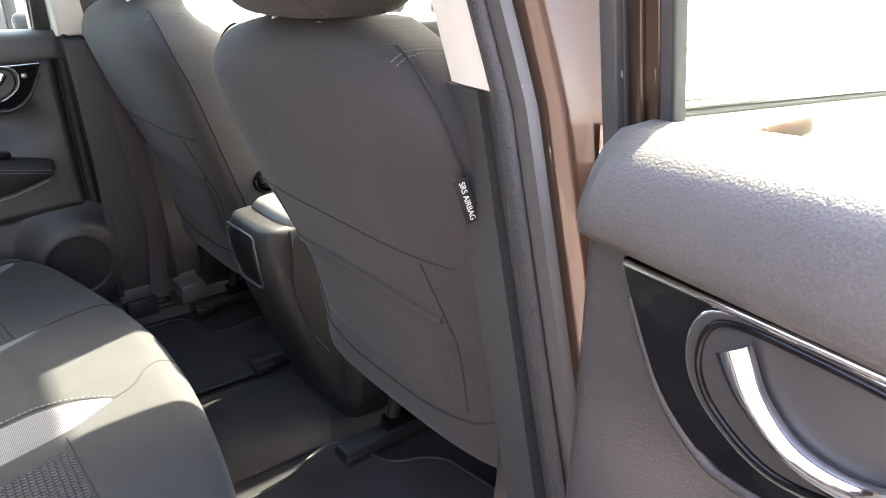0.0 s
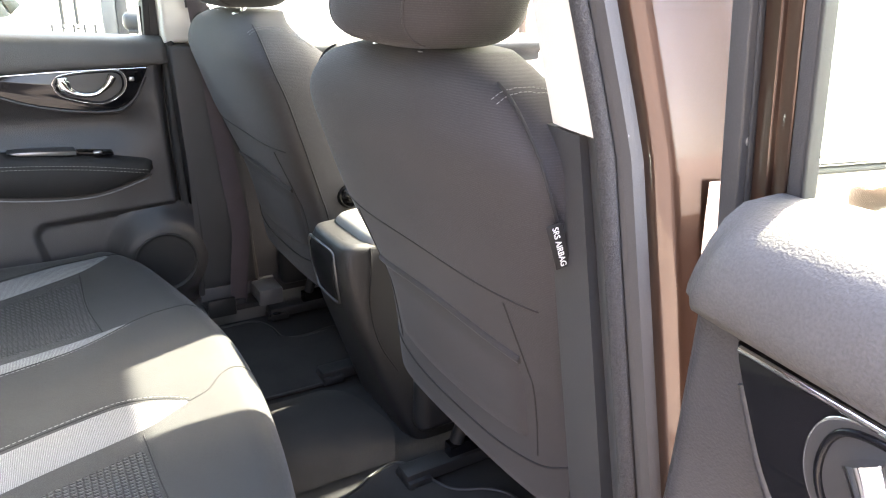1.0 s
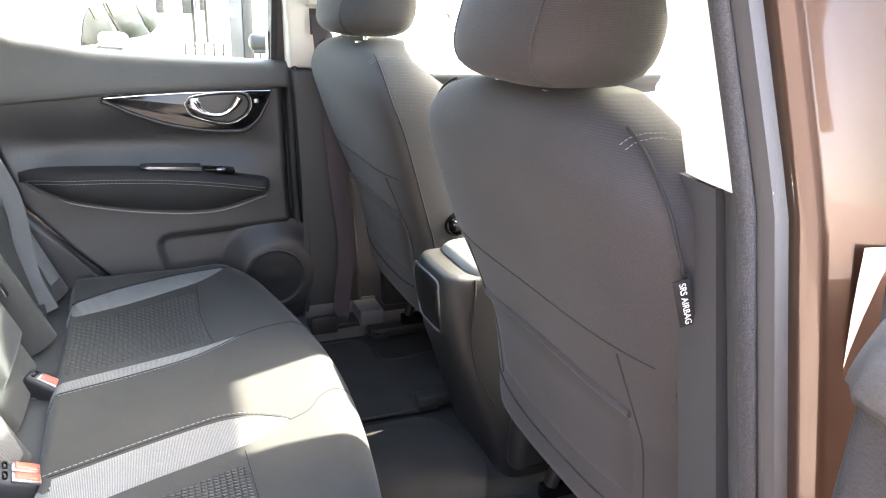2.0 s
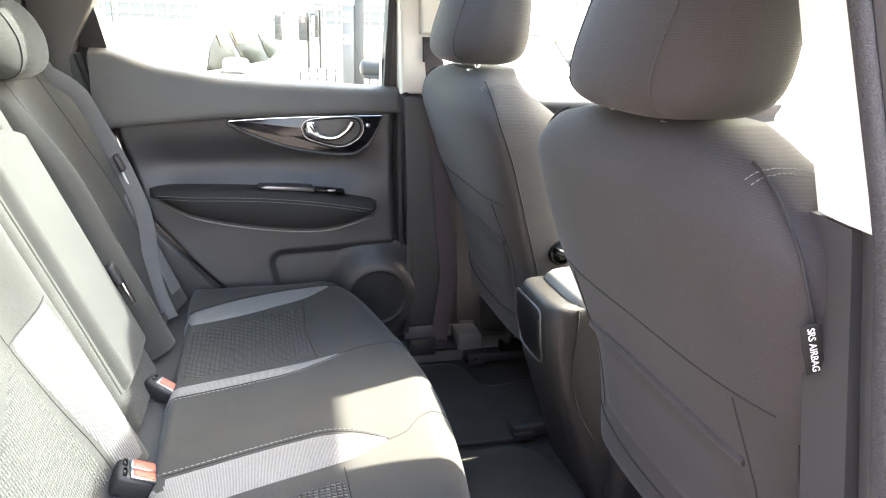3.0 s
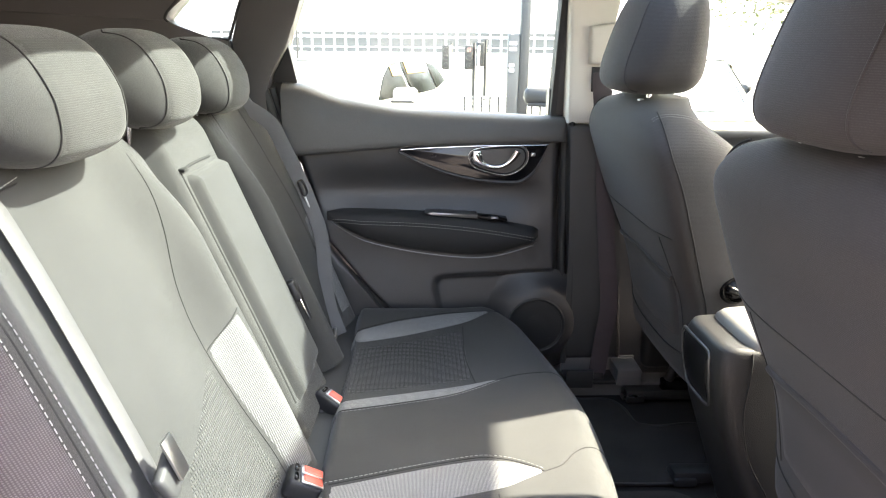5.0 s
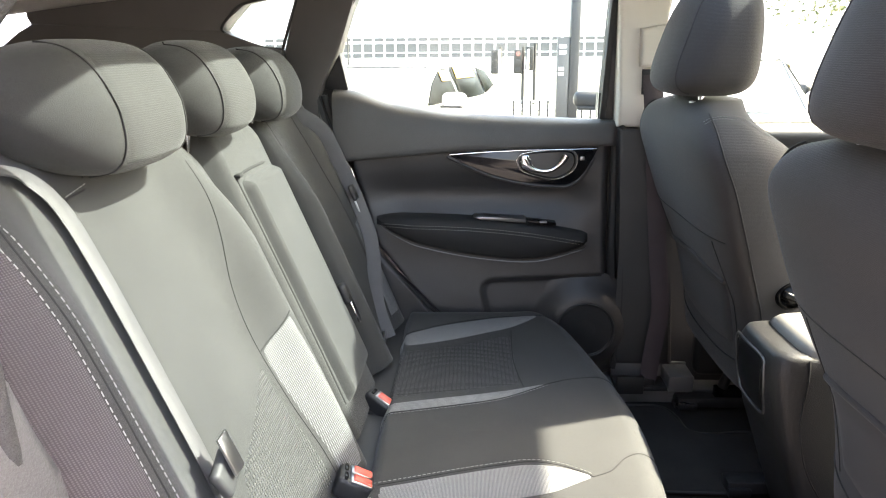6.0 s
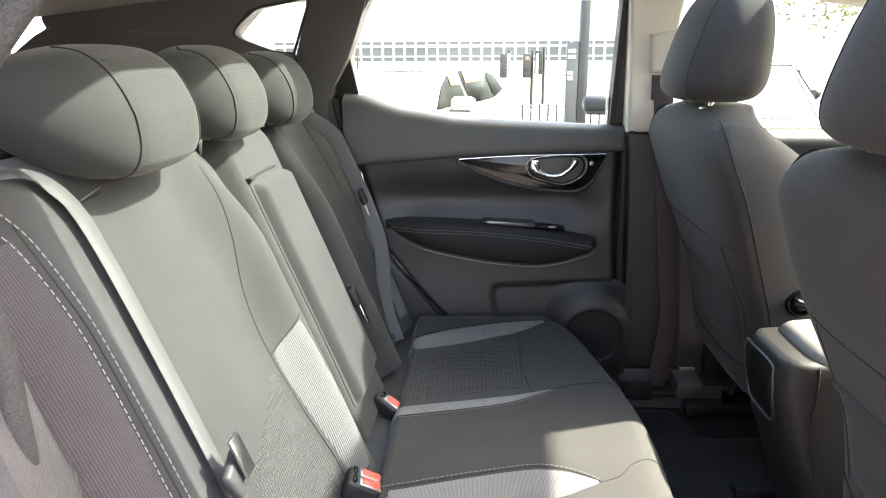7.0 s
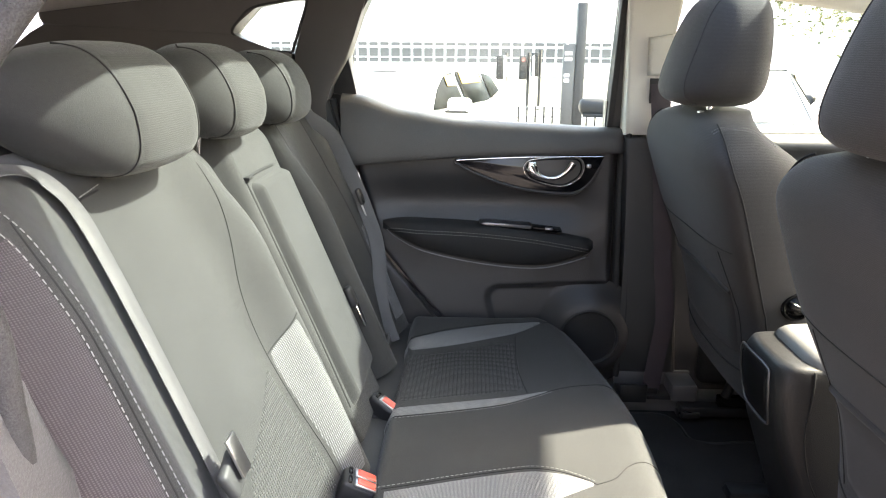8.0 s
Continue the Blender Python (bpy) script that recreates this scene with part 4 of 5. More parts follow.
def backrest(bench):
    spans = {"near": (-.705, -.020), "mid": (-.018, .268), "far": (.270, .680)}
    names = {"near": "dark cloth backrest with pale bolster stripe", "mid": "centre backrest with folded armrest", "far": "dark cloth backrest of the far seat"}
    made, surf = {}, {}
    for s, (a, b) in spans.items():
        v, f = grid(lambda u, w: back_point(s, a + (b - a) * u, -.03 + .80 * w), 80 if s != "mid" else 44, 70)
        made[s] = shape("backrest", v, f, CLOTH, bench, names[s], sharp=180)
        surf[s] = with_normal(lambda y, h, s=s: back_point(s, y, h))
    N = surf["near"]
    up = made["near"]
    patch("pale_stripe", [(-.104, .285), (-.098, .24), (-.092, .17), (-.090, .10), (-.094, .04), (-.105, -.02)], [(-.183, .258), (-.184, .22), (-.178, .17), (-.166, .10), (-.156, .04), (-.155, -.02)], N, .002, STRIPE_BACK, up, "pale grey woven bolster stripe")
    patch("embossed_panel", [(-.192, .25), (-.190, .20), (-.182, .14), (-.170, .08), (-.160, .0)], [(-.40, .17), (-.42, .13), (-.425, .09), (-.43, .05), (-.43, .0)], N, .0012, MESH_BACK, up, "embossed cloth panel")
    patch("bolster_side", [(-.690, .56), (-.698, .42), (-.700, .28), (-.700, .14), (-.700, .0)], [(-.607, .585), (-.604, .45), (-.607, .31), (-.612, .16), (-.618, .0)], N, .002, BOLSTER, up, "dark ribbed side bolster")
    for line in ([(-.120, .57), (-.140, .47), (-.172, .36), (-.184, .27), (-.178, .17), (-.160, .06), (-.155, -.02)], [(-.38, .582), (-.428, .575), (-.432, .54), (-.424, .45), (-.428, .30), (-.436, .15), (-.44, .0)],
                 [(-.104, .285), (-.14, .270), (-.183, .258)], [(-.604, .58), (-.600, .45), (-.603, .31), (-.608, .16), (-.614, .0)]):
        tube("seam", on(N, line, -.0004), .0014, SEAM, up)
    for y in (-.590, -.611):
        dashes("stitching", on(N, [(y - .02, .595), (y - .004, .55), (y, .45), (y - .003, .31), (y - .008, .16), (y - .014, .02)], .0012, 140), .00065, THREAD, up, .0055, .003)
    dashes("stitching", on(N, [(-.375, .588), (-.425, .581)], .001, 20), .0007, THREAD, up)
    M = surf["mid"]
    # folded centre armrest, set in the middle backrest
    def arm(u, w):
        y, h = .028 + .215 * u, .02 + .49 * w
        p, n = M(y, h)
        e = smoothstep(0, .10, u) * smoothstep(1, .90, u) * smoothstep(0, .06, w) * smoothstep(1, .95, w)
        return p + n * (-.008 + .026 * e)
    v, f = grid(arm, 40, 60)
    ar = shape("centre_armrest", v, f, CLOTH, made["mid"], "folded cloth centre armrest", sharp=180)
    for line in ([(.024, .51), (.026, .40), (.026, .2), (.02, .04)], [(.024, .512), (.10, .514), (.19, .512)], [(.248, .5), (.25, .3), (.245, .05)]):
        tube("seam", on(M, line, -.001), .003, SEAM, made["mid"])
    part("armrest_strap", rbox((.012, .022, .006), .002, 2, Matrix.Translation(back_point("mid", .03, .512) + BN * .004)), SEAM, made["mid"], "dark pull tab")
    F = surf["far"]
    patch("pale_stripe", [(.600, .30), (.598, .22), (.59, .12), (.58, .0)], [(.55, .27), (.545, .2), (.54, .12), (.535, .0)], F, .002, STRIPE_BACK, made["far"], "pale grey woven bolster stripe")
    for line in ([(.37, .585), (.385, .45), (.40, .27), (.39, .0)], [(.52, .58), (.53, .45), (.545, .27), (.535, .0)], [(.598, .58), (.598, .3)]):
        tube("seam", on(F, line, -.0004), .0014, SEAM, made["far"])
    # headrests: broad cushions with a piped edge round the ribbed face
    for y, hw, b, z, lab in ((-.318, .172, .084, 1.254, "broad grey cloth headrest"), (.016, .135, .080, 1.256, "narrow grey cloth headrest"), (.366, .148, .082, 1.246, "dark grey cloth headrest")):
        c = Vector((-.655, y, z))
        def bend(p, hw=hw, b=b):
            q = p.copy()
            if p.x < 0:
                q.x *= 1.25
            q.x -= .085 * (max(0, abs(p.y) - b * .9) / (hw - b * .9)) ** 1.7 + .38 * max(0, p.z) + .16 * min(0, p.z)
            k = (max(0, abs(p.y) - b) / (hw - b)) ** 2
            q.z = p.z * (1 - .48 * k) + .028 * k
            return q
        hr = blob("headrest", c, (.062, hw, .078), CLOTH, bench, lab, 2.7, 56, 36, bend)
        def face(y2, z2, hw=hw, c=c, bend=bend):
            e = 2.7
            r = max(0, 1 - (abs(y2) / hw) ** e - (abs(z2) / .078) ** e)
            rr = (max(1e-6, 1 - (abs(z2) / .078) ** e)) ** (1 / e)
            x = .062 * max(0, (1 - (abs(z2) / .078) ** e) - min((abs(y2) / hw) ** e, 1)) ** (1 / e)
            return bend(Vector((x, y2, z2))) + c
        fs = with_normal(face, .001)
        patch("headrest_face", [(-b, -.068), (-b - .003, -.02), (-b - .003, .02), (-b, .068)], [(b, -.068), (b + .003, -.02), (b + .003, .02), (b, .068)], fs, .0012, RIB, hr, "ribbed cloth headrest face", 20, 20)
        for s in (-1, 1):
            line = []
            for t in np.linspace(-1.25, 1.25, 40):
                zz, yy = .0785 * math.sin(t), s * (b + .002)
                k = max(0, 1 - (abs(zz) / .078) ** 2.7 - (abs(yy) / hw) ** 2.7)
                line.append(bend(Vector((.062 * k ** (1 / 2.7) + .0005, yy, zz))) + c)
            tube("piping", line, .0012, SEAM_SOFT, hr, "tonal piped seam")
        for s in (-1, 1):
            tube("headrest_post", [c + Vector((-.02, s * .05, -.06)), c + Vector((-.035, s * .05, -.16))], .006, CHROME, hr, "steel headrest post")


# ---- front seats ----
seat_half = smooth_table([.46, .55, .625, .72, .81, .90, .97, 1.06, 1.10, 1.14, 1.18, 1.20, 1.212], [.195, .232, .252, .244, .240, .262, .284, .296, .297, .284, .237, .178, .115])
seat_rear = smooth_table([.46, .55, .625, .72, .81, .85, .97, 1.06, 1.12, 1.16, 1.19, 1.212], [.375, .363, .350, .335, .315, .300, .252, .222, .203, .203, .215, .240])


def front_seat(cy, s, label):
    """cy: its middle across the car; s: 1 where the door is on the +y side, -1 on the other."""
    seat = thing("front_seat", (.55, cy, .37), label, "front seat", "front seats")
    xr, wid = seat_rear, seat_half
    deep = lambda z: .23 - .12 * smoothstep(1.10, 1.212, z)

    def back(yl, z):
        w, T, e = wid(z), deep(z), 3.0
        k = min(1.0, abs(yl) / w)
        return Vector((xr(z) + .05 * (1 - (1 - k ** e) ** (1 / e)), cy + yl, z))
    surf = with_normal(back, .0015, -1)
    zs = np.r_[.598, .602, .609, np.linspace(.62, 1.12, 36), np.linspace(1.125, 1.212, 18)]
    rings = []
    for z in zs:
        under = max(0, (.62 - z) / .022)
        w, T, x = wid(z) - .03 * under ** 2, deep(z), xr(z) + .035 * under ** 2
        ring = []
        for q in np.linspace(0, 2 * math.pi, 73)[:-1]:
            c, sn = math.cos(q), math.sin(q)
            e = 2 / 3.0
            ring.append((x + .05 - (.05 if c > 0 else T - .05) * math.copysign(abs(c) ** e, c), cy + w * math.copysign(abs(sn) ** e, sn), z))
        rings.append(ring)
    v, f = loft(rings)
    back_ob = shape("backrest", v, f, CLOTH_BACK, seat, "grey cloth backrest with a map pocket", sharp=180)
    # map pocket panel, with its gathered upper edge
    P = lambda name, a, b, mat, lift, lab="": patch(name, a, b, surf, lift, mat, back_ob, lab)
    pz = lambda y: .862 + .012 * math.cos(y * 9)
    pk_top = [(y, pz(y)) for y in np.linspace(-.190, .190, 7)]
    pk_low = [(y, .690 + .5 * y * y) for y in np.linspace(-.180, .180, 7)]
    P("map_pocket", pk_top, pk_low, CLOTH_BACK, .006, "cloth map pocket")
    tube("pocket_hem", on(surf, [(y, pz(y) - .004) for y in np.linspace(-.188, .188, 7)], -.0005), .0065, CLOTH_BACK, back_ob, "elastic pocket hem")
    for y in (-.195, .195):
        tube("seam", on(surf, [(y, .945), (y, .85), (y * .99, .78), (y * .97, .70)], .0002), .0013, SEAM_SOFT, back_ob)
    tube("seam", on(surf, [(-.250, .955), (-.15, .953), (0, .955), (.15, .953), (.250, .955)], .0), .0013, SEAM_SOFT, back_ob)
    tube("seam", on(surf, [(-.235, .705), (-.19, .684), (-.10, .670), (0, .667), (.10, .670), (.19, .684), (.235, .705)], .0004), .0018, SEAM_SOFT, back_ob)
    # seams between back and side panels, twin stitching over the shoulders
    for q in (-1, 1):
        near = 0 if q * s < 0 else .6
        fold = [(.020 + d * (1 - near), z) for d, z in ((0, 1.194), (.012, 1.165), (.020, 1.12), (.026, 1.05), (.028, .97), (.028, .88), (.026, .78), (.024, .70), (.022, .63))]
        tube("seam", [(xr(z) + dx, cy + q * min(wid(z) + .0004, .212 + 2.2 * (1.194 - z)), z) for dx, z in spline(fold, 50)], .0018, SEAM_SOFT, back_ob)
        for k in (0, .009):
            pts = []
            for t in np.linspace(0, 1, 30):
                yl = .210 + k + .014 * t
                z = 1.209
                while z > 1.0:
                    dx = xr(1.17) + .020 + .122 * t - xr(z) - .05
                    if (abs(dx) / (.05 if dx < 0 else deep(z) - .05)) ** 3 + (yl / wid(z)) ** 3 <= 1:
                        break
                    z -= .0015
                pts.append((xr(1.17) + .020 + .122 * t, cy + q * yl, z + .0012))
            dashes("stitching", pts, .00045, THREAD, back_ob, .0035, .0018)
    # side air cushion label at the outer edge
    p0, n0 = surf(s * .288, 1.084)
    p1, n1 = surf(s * .287, 1.030)
    axis = (p1 - p0).normalized()
    outn = Vector((-.34, s * .94, 0)).normalized()
    outn = (outn - axis * outn.dot(axis)).normalized()
    wide = (-axis).cross(outn)
    m = Matrix((wide, -axis, outn)).transposed().to_4x4()
    mid = (p0 + p1) / 2 + outn * .016
    lab_ob = part("airbag_label", rbox((.016, .050, .0022), .0008, 2, Matrix.Translation(mid) @ m), BLACK_INK, back_ob, "black woven label with white letters")
    cu = bpy.data.curves.new("letters", "FONT")
    cu.body, cu.size, cu.align_x, cu.align_y, cu.extrude = "SRS AIRBAG", .0085, "CENTER", "CENTER", .0003
    tmp = bpy.data.objects.new("letters_tmp", cu)
    me = bpy.data.meshes.new_from_object(tmp)
    bpy.data.objects.remove(tmp)
    turn = Matrix.Rotation(-math.pi / 2, 4, "Z")
    me.transform(Matrix.Translation(mid + outn * .0016) @ m @ turn)
    me.materials.append(PAPER)
    adopt(new("label_letters", me), lab_ob)
    # zip at the outer lower edge
    zp = on(surf, [(s * .264, .93), (s * .247, .86), (s * .238, .78), (s * .240, .70)], .0015, 40)
    dashes("zip", zp, .0012, SEAM_SOFT, back_ob, .0022, .0012)
    # headrest with guide collars
    hy = cy - s * .022 if s > 0 else cy + .012
    hc = Vector((.282, hy, 1.330 if s > 0 else 1.323))
    def bend(p):
        q = p.copy()
        q.x = q.x * (1 - .22 * p.z / .112) + .15 * p.z - .03 * (p.y / .158) ** 2 * p.x / .088
        q.y *= 1 - .14 * smoothstep(0, .11, p.z)
        return q
    hr = blob("headrest", hc, (.088, .158, .112), CLOTH_BACK, seat, "grey cloth headrest", 3.7, 64, 44, bend)
    for q in (-.098, .098):
        line = []
        for t in np.linspace(-1.3, 1.3, 40):
            z = .108 * math.sin(t)
            k = max(0, 1 - (abs(z) / .112) ** 3.7 - (abs(q) / .158) ** 3.7) ** (1 / 3.7)
            line.append(bend(Vector((-.088 * k - .0003, q, z))) + hc)
        tube("piping", line, .0016, CLOTH_BACK, hr, "raised seam")
    for q in (-1, 1):
        tube("headrest_post", [(.262, hy + q * .058, 1.26), (.258, hy + q * .058, 1.19)], .0065, CHROME, hr, "steel headrest post")
        rings = [[(.258 + r * math.cos(t), hy + q * .058 + r * math.sin(t), z) for t in np.linspace(0, 2 * math.pi, 25)[:-1]] for r, z in ((.021, 1.190), (.0235, 1.203), (.022, 1.209), (.016, 1.2105), (.014, 1.204), (.008, 1.204))]
        v, f = loft(rings)
        shape("post_collar", v, f, SATIN, seat, "satin grey headrest collar", sharp=50)
    # cushion, hinge cover, knob, rails
    part("seat_cushion", rbox((.50, .50, .15), .06, 5, Matrix.Translation((.70, cy, .600))), CLOTH, seat, "dark cloth seat cushion")
    for q in (-1, 1):
        part("hinge_cover", rbox((.24, .05, .16), .022, 4, Matrix.Translation((.52, cy + q * .235, .53))), DARK, seat, "black hinge cover")
        rail = part("seat_rail", rbox((.62, .042, .028), .004, 2, Matrix.Translation((.66, cy + q * .19, .392))), DARK, seat, "black steel seat rail")
        part("rail_slider", rbox((.50, .024, .03), .003, 2, Matrix.Translation((.70, cy + q * .19, .418))), GLOSS, rail)
        part("rail_foot", rbox((.05, .06, .02), .004, 2, Matrix.Translation((.375, cy + q * .19, .384))), DARK, rail)
        part("rail_bolt", rbox((.014, .014, .012), .003, 2, Matrix.Translation((.372, cy + q * .19, .398))), SATIN, rail)
        tube("seat_leg", [(.50, cy + q * .19, .52), (.47, cy + q * .19, .43)], .014, DARK, seat, "black seat leg")
    kx, kz = .412, .850
    rings = [[(kx + r * math.cos(t), cy - s * y, kz + r * math.sin(t)) for t in np.linspace(0, 2 * math.pi, 25)[:-1]] for r, y in ((.030, .20), (.030, .248), (.026, .254), (.024, .254), (.022, .250), (.012, .262), (.004, .263))]
    v, f = loft(rings)
    kn = shape("lumbar_knob", v, f, GLOSS, seat, "black round lumbar knob", sharp=40)
    part("knob_grip", rbox((.046, .018, .014), .005, 3, Matrix.Translation((kx, cy - s * .262, kz)) @ Matrix.Rotation(.4, 4, "Y")), GLOSS, kn)
    return seat


# ---- console ----
def console():
    con = thing("centre_console", (.5, -.01, .37), "black grained centre console with padded lid", "centre console")
    CZ = [.37, .42, .50, .58, .66, .74, .78, .803, .816, .820]
    CX = [.425, .405, .375, .345, .315, .298, .294, .297, .304, .315]
    CWY = [.135, .128, .118, .110, .104, .099, .096, .093, .088, .080]
    cyc = -.005
    def ring(z, grow=0.0, x_end=.78):
        x0, w = lut(z, CZ, CX) - grow, lut(z, CZ, CWY) + grow
        out = []
        for q in np.linspace(0, 2 * math.pi, 65)[:-1]:
            c, sn = math.cos(q), math.sin(q)
            e = 2 / 6.0
            out.append(((x0 + x_end) / 2 - (x_end - x0) / 2 * math.copysign(abs(c) ** (e * .5), c), cyc + w * math.copysign(abs(sn) ** e, sn), z))
        return out
    v, f = loft([ring(z) for z in np.r_[np.linspace(.37, .78, 22), .79, .80, .81, .816, .820]])
    body = shape("body", v, f, CONSOLE, con, "black grained plastic body", sharp=70)
    # glossy tray in the rear face with a bright rim; its hollow's shade is painted near-black
    def face(y, z):
        return Vector((lut(z, CZ, CX) - .001 + 1.2 * abs(y - cyc) ** 3 * 10, y, z))
    fs = with_normal(face, .001, -1)
    ol = spline([(.060, .797), (.084, .790), (.091, .765), (.092, .72), (.086, .692), (.060, .685), (0, .686), (-.040, .690), (-.054, .703), (-.060, .75), (-.058, .785), (-.046, .799), (0, .800), (.060, .797)], 90)
    tube("rear_rim", [face(y, z) + Vector((-.001, 0, 0)) for y, z in ol], .0028, RIM, body, "thin satin lip")
    patch("rear_tray", [(.072, .794), (.03, .798), (0, .798), (-.03, .797), (-.050, .794)], [(.082, .691), (.03, .689), (0, .689), (-.03, .692), (-.046, .697)], fs, .0015, TRAY_SHADE, body, "flat patch coloured as the shaded open tray")
    for y, w in ((.082, .010), (-.052, .006)):
        patch("rear_tray", [(y - w, .788), (y - w, .74), (y - w, .697)], [(y + w * .8, .780), (y + w, .74), (y + w * .7, .706)], fs, .0015, TRAY_SHADE, body)
    # seam down the side and lid
    for q in (-1, 1):
        tube("seam", [(x, cyc + q * (lut(z, CZ, CWY) + .0005), z) for x, z in spline([(.352, .814), (.350, .77), (.345, .70), (.362, .62), (.40, .55)], 30)], .0014, SEAM, body)
    def lid_ring(z, g):
        x0, x1, w = .345 + g, .72 - g, .092 - g
        return [((x0 + x1) / 2 - (x1 - x0) / 2 * math.copysign(abs(math.cos(q)) ** .2, math.cos(q)), cyc + w * math.copysign(abs(math.sin(q)) ** .33, math.sin(q)), z) for q in np.linspace(0, 2 * math.pi, 65)[:-1]]
    v, f = loft([lid_ring(z, g) for z, g in ((.775, .0), (.812, -.001), (.826, .003), (.834, .010), (.839, .020), (.841, .045))])
    lid = shape("lid", v, f, LID, con, "padded grey lid", sharp=70)
    tube("lid_gap", [(x, y, .788) for x, y, z in lid_ring(.8, -.0025)] + [lid_ring(.8, -.0025)[0][:2] + (.788,)], .002, SEAM, lid)
    for y, z in ((-.115, .455),):
        bm = bmesh.new()
        bmesh.ops.create_cone(bm, cap_ends=True, segments=16, radius1=.010, radius2=.008, depth=.008, matrix=Matrix.Translation((.44, -.132, .455)) @ Matrix.Rotation(math.pi / 2, 4, "X"))
        part("cover_cap", bm, DARK, con, "round black cover cap")
    part("front_bin", rbox((.5, .20, .30), .03, 3, Matrix.Translation((1.05, cyc, .56))), CONSOLE, con, "dark front console section")
    return con


# ---- belts and buckles ----
def belts():
    b = thing("seat_belt", (.28, .63, .42), "dark plum seat belt hanging at the front pillar", "seat belt")
    line = spline([(.243, .640, 1.25), (.262, .632, 1.05), (.285, .622, .80), (.300, .614, .66), (.300, .612, .60), (.290, .610, .52), (.281, .608, .43)], 40)
    band("webbing", line, (1, -.15, 0), .046, .0022, WEB_PLUM, b)
    box("anchor", (.262, .598, .405), (.300, .618, .432), DARK, b, "black belt anchor", .004)
    # far rear belt over the backrest
    r = thing("seat_belt", (-.5, .60, .65), "grey rear seat belt with tongue lying on the backrest", "seat belt")
    pts = [B0 + BUP * h + BN * (.072 - .05 * smoothstep(.25, .02, h) - .06 * smoothstep(.50, .63, h)) + Vector((0, y, 0)) for y, h in spline([(.530, .62), (.542, .578), (.561, .494), (.574, .415), (.583, .342), (.577, .304), (.566, .258), (.545, .18), (.51, .06), (.49, -.03)], 50)]
    band("webbing", pts, [(.9, .35, .3)] * len(pts), .036, .0022, WEB, r)
    p = back_point("far", .583, .342) + BN * .018
    part("tongue", rbox((.012, .055, .042), .005, 3, Matrix.Translation(p) @ Matrix.Rotation(-.38, 4, "Y")), DARK, r, "black belt tongue")
    part("tongue_plate", rbox((.004, .024, .06), .001, 2, Matrix.Translation(p + Vector((.012, .0, -.045))) @ Matrix.Rotation(-.38, 4, "Y")), SATIN, r, "steel tongue plate")
    # near rear belt, from the shoulder to the anchor
    n = thing("seat_belt", (-.5, -.50, .65), "grey rear seat belt stretched over the backrest", "seat belt")
    pts = [back_point("near", y, h) + BN * .012 for y, h in spline([(-.70, .60), (-.66, .625), (-.62, .635), (-.558, .632), (-.498, .624), (-.474, .598), (-.457, .56), (-.453, .50), (-.453, .43), (-.456, .35), (-.462, .25), (-.470, .16), (-.472, .08)], 60)]
    d = [(pts[min(i + 1, len(pts) - 1)] - pts[max(i - 1, 0)]).normalized() for i in range(len(pts))]
    flat = [BN.lerp(Vector((.35, -.2, .9)), smoothstep(.52, .66, (p - B0).dot(BUP))) for p in pts]
    band("webbing", pts, [(q.cross(e)) for q, e in zip(d, flat)], .027, .0022, WEB, n)
    p = B0 + BUP * .225 + BN * .042 + Vector((0, -.476, 0))
    part("tongue", rbox((.014, .052, .040), .006, 3, Matrix.Translation(p) @ Matrix.Rotation(-.38, 4, "Y") @ Matrix.Rotation(.25, 4, "X")), PLASTIC, n, "grey belt tongue")
    part("tongue_plate", rbox((.004, .026, .05), .001, 2, Matrix.Translation(p + Vector((.006, .006, .022))) @ Matrix.Rotation(-.38, 4, "Y")), SATIN, n, "steel tongue plate")
    # buckles in the gutter
    for name, x, y, z, turn, lab, double in (("belt_buckle", -.408, -.160, .612, 8, "black belt buckle with two red buttons", True), ("belt_buckle", -.402, .135, .604, -20, "black belt buckle with a red button", False)):
        k = thing(name, (x, y, z), lab, "belt buckle", "rear belt buckles")
        m = Matrix.Translation((x, y, z)) @ Matrix.Rotation(radians(turn), 4, "Z") @ Matrix.Rotation(radians(28), 4, "Y")
        part("buckle_body", rbox((.062, .050 if double else .036, .038), .008, 3, m), DARK, k)
        for q in ((-.0125, .0125) if double else (0,)):
            part("button_frame", rbox((.040, .0235, .006), .002, 2, m @ Matrix.Translation((.009, q, .0185))), SATIN, k, "satin button frame")
            part("buckle_button", rbox((.034, .019, .008), .003, 3, m @ Matrix.Translation((.010, q, .0195))), RED, k, "red release button")
            part("buckle_slot", rbox((.007, .018, .008), .002, 2, m @ Matrix.Translation((-.019, q, .018))), GLOSS, k)
        box("buckle_stalk", (x - .04, y - .016, z - .06), (x - .005, y + .016, z - .01), DARK, k)
    k = thing("belt_buckle", (-.46, .262, .74), "steel belt tongue tucked beside the centre backrest", "belt buckle", "rear belt buckles")
    part("tongue_body", rbox((.02, .03, .05), .008, 3, Matrix.Translation(Vector((-.486, .266, .800))) @ Matrix.Rotation(-.38, 4, "Y")), DARK, k)
    part("tongue_plate", rbox((.006, .024, .05), .002, 2, Matrix.Translation(Vector((-.462, .262, .762))) @ Matrix.Rotation(-.38, 4, "Y")), CHROME, k)
    # child seat anchor cover in the gutter
    c = thing("anchor_cover", (-.45, .40, .62), "dark plastic anchor cover between cushion and backrest", "anchor cover")
    part("cover", rbox((.07, .11, .03), .010, 3, Matrix.Translation((-.455, .40, .620))), PLASTIC, c)
    tube("cover_edge", [(-.425, .35, .634), (-.42, .40, .638), (-.425, .45, .634)], .003, SATIN, c)


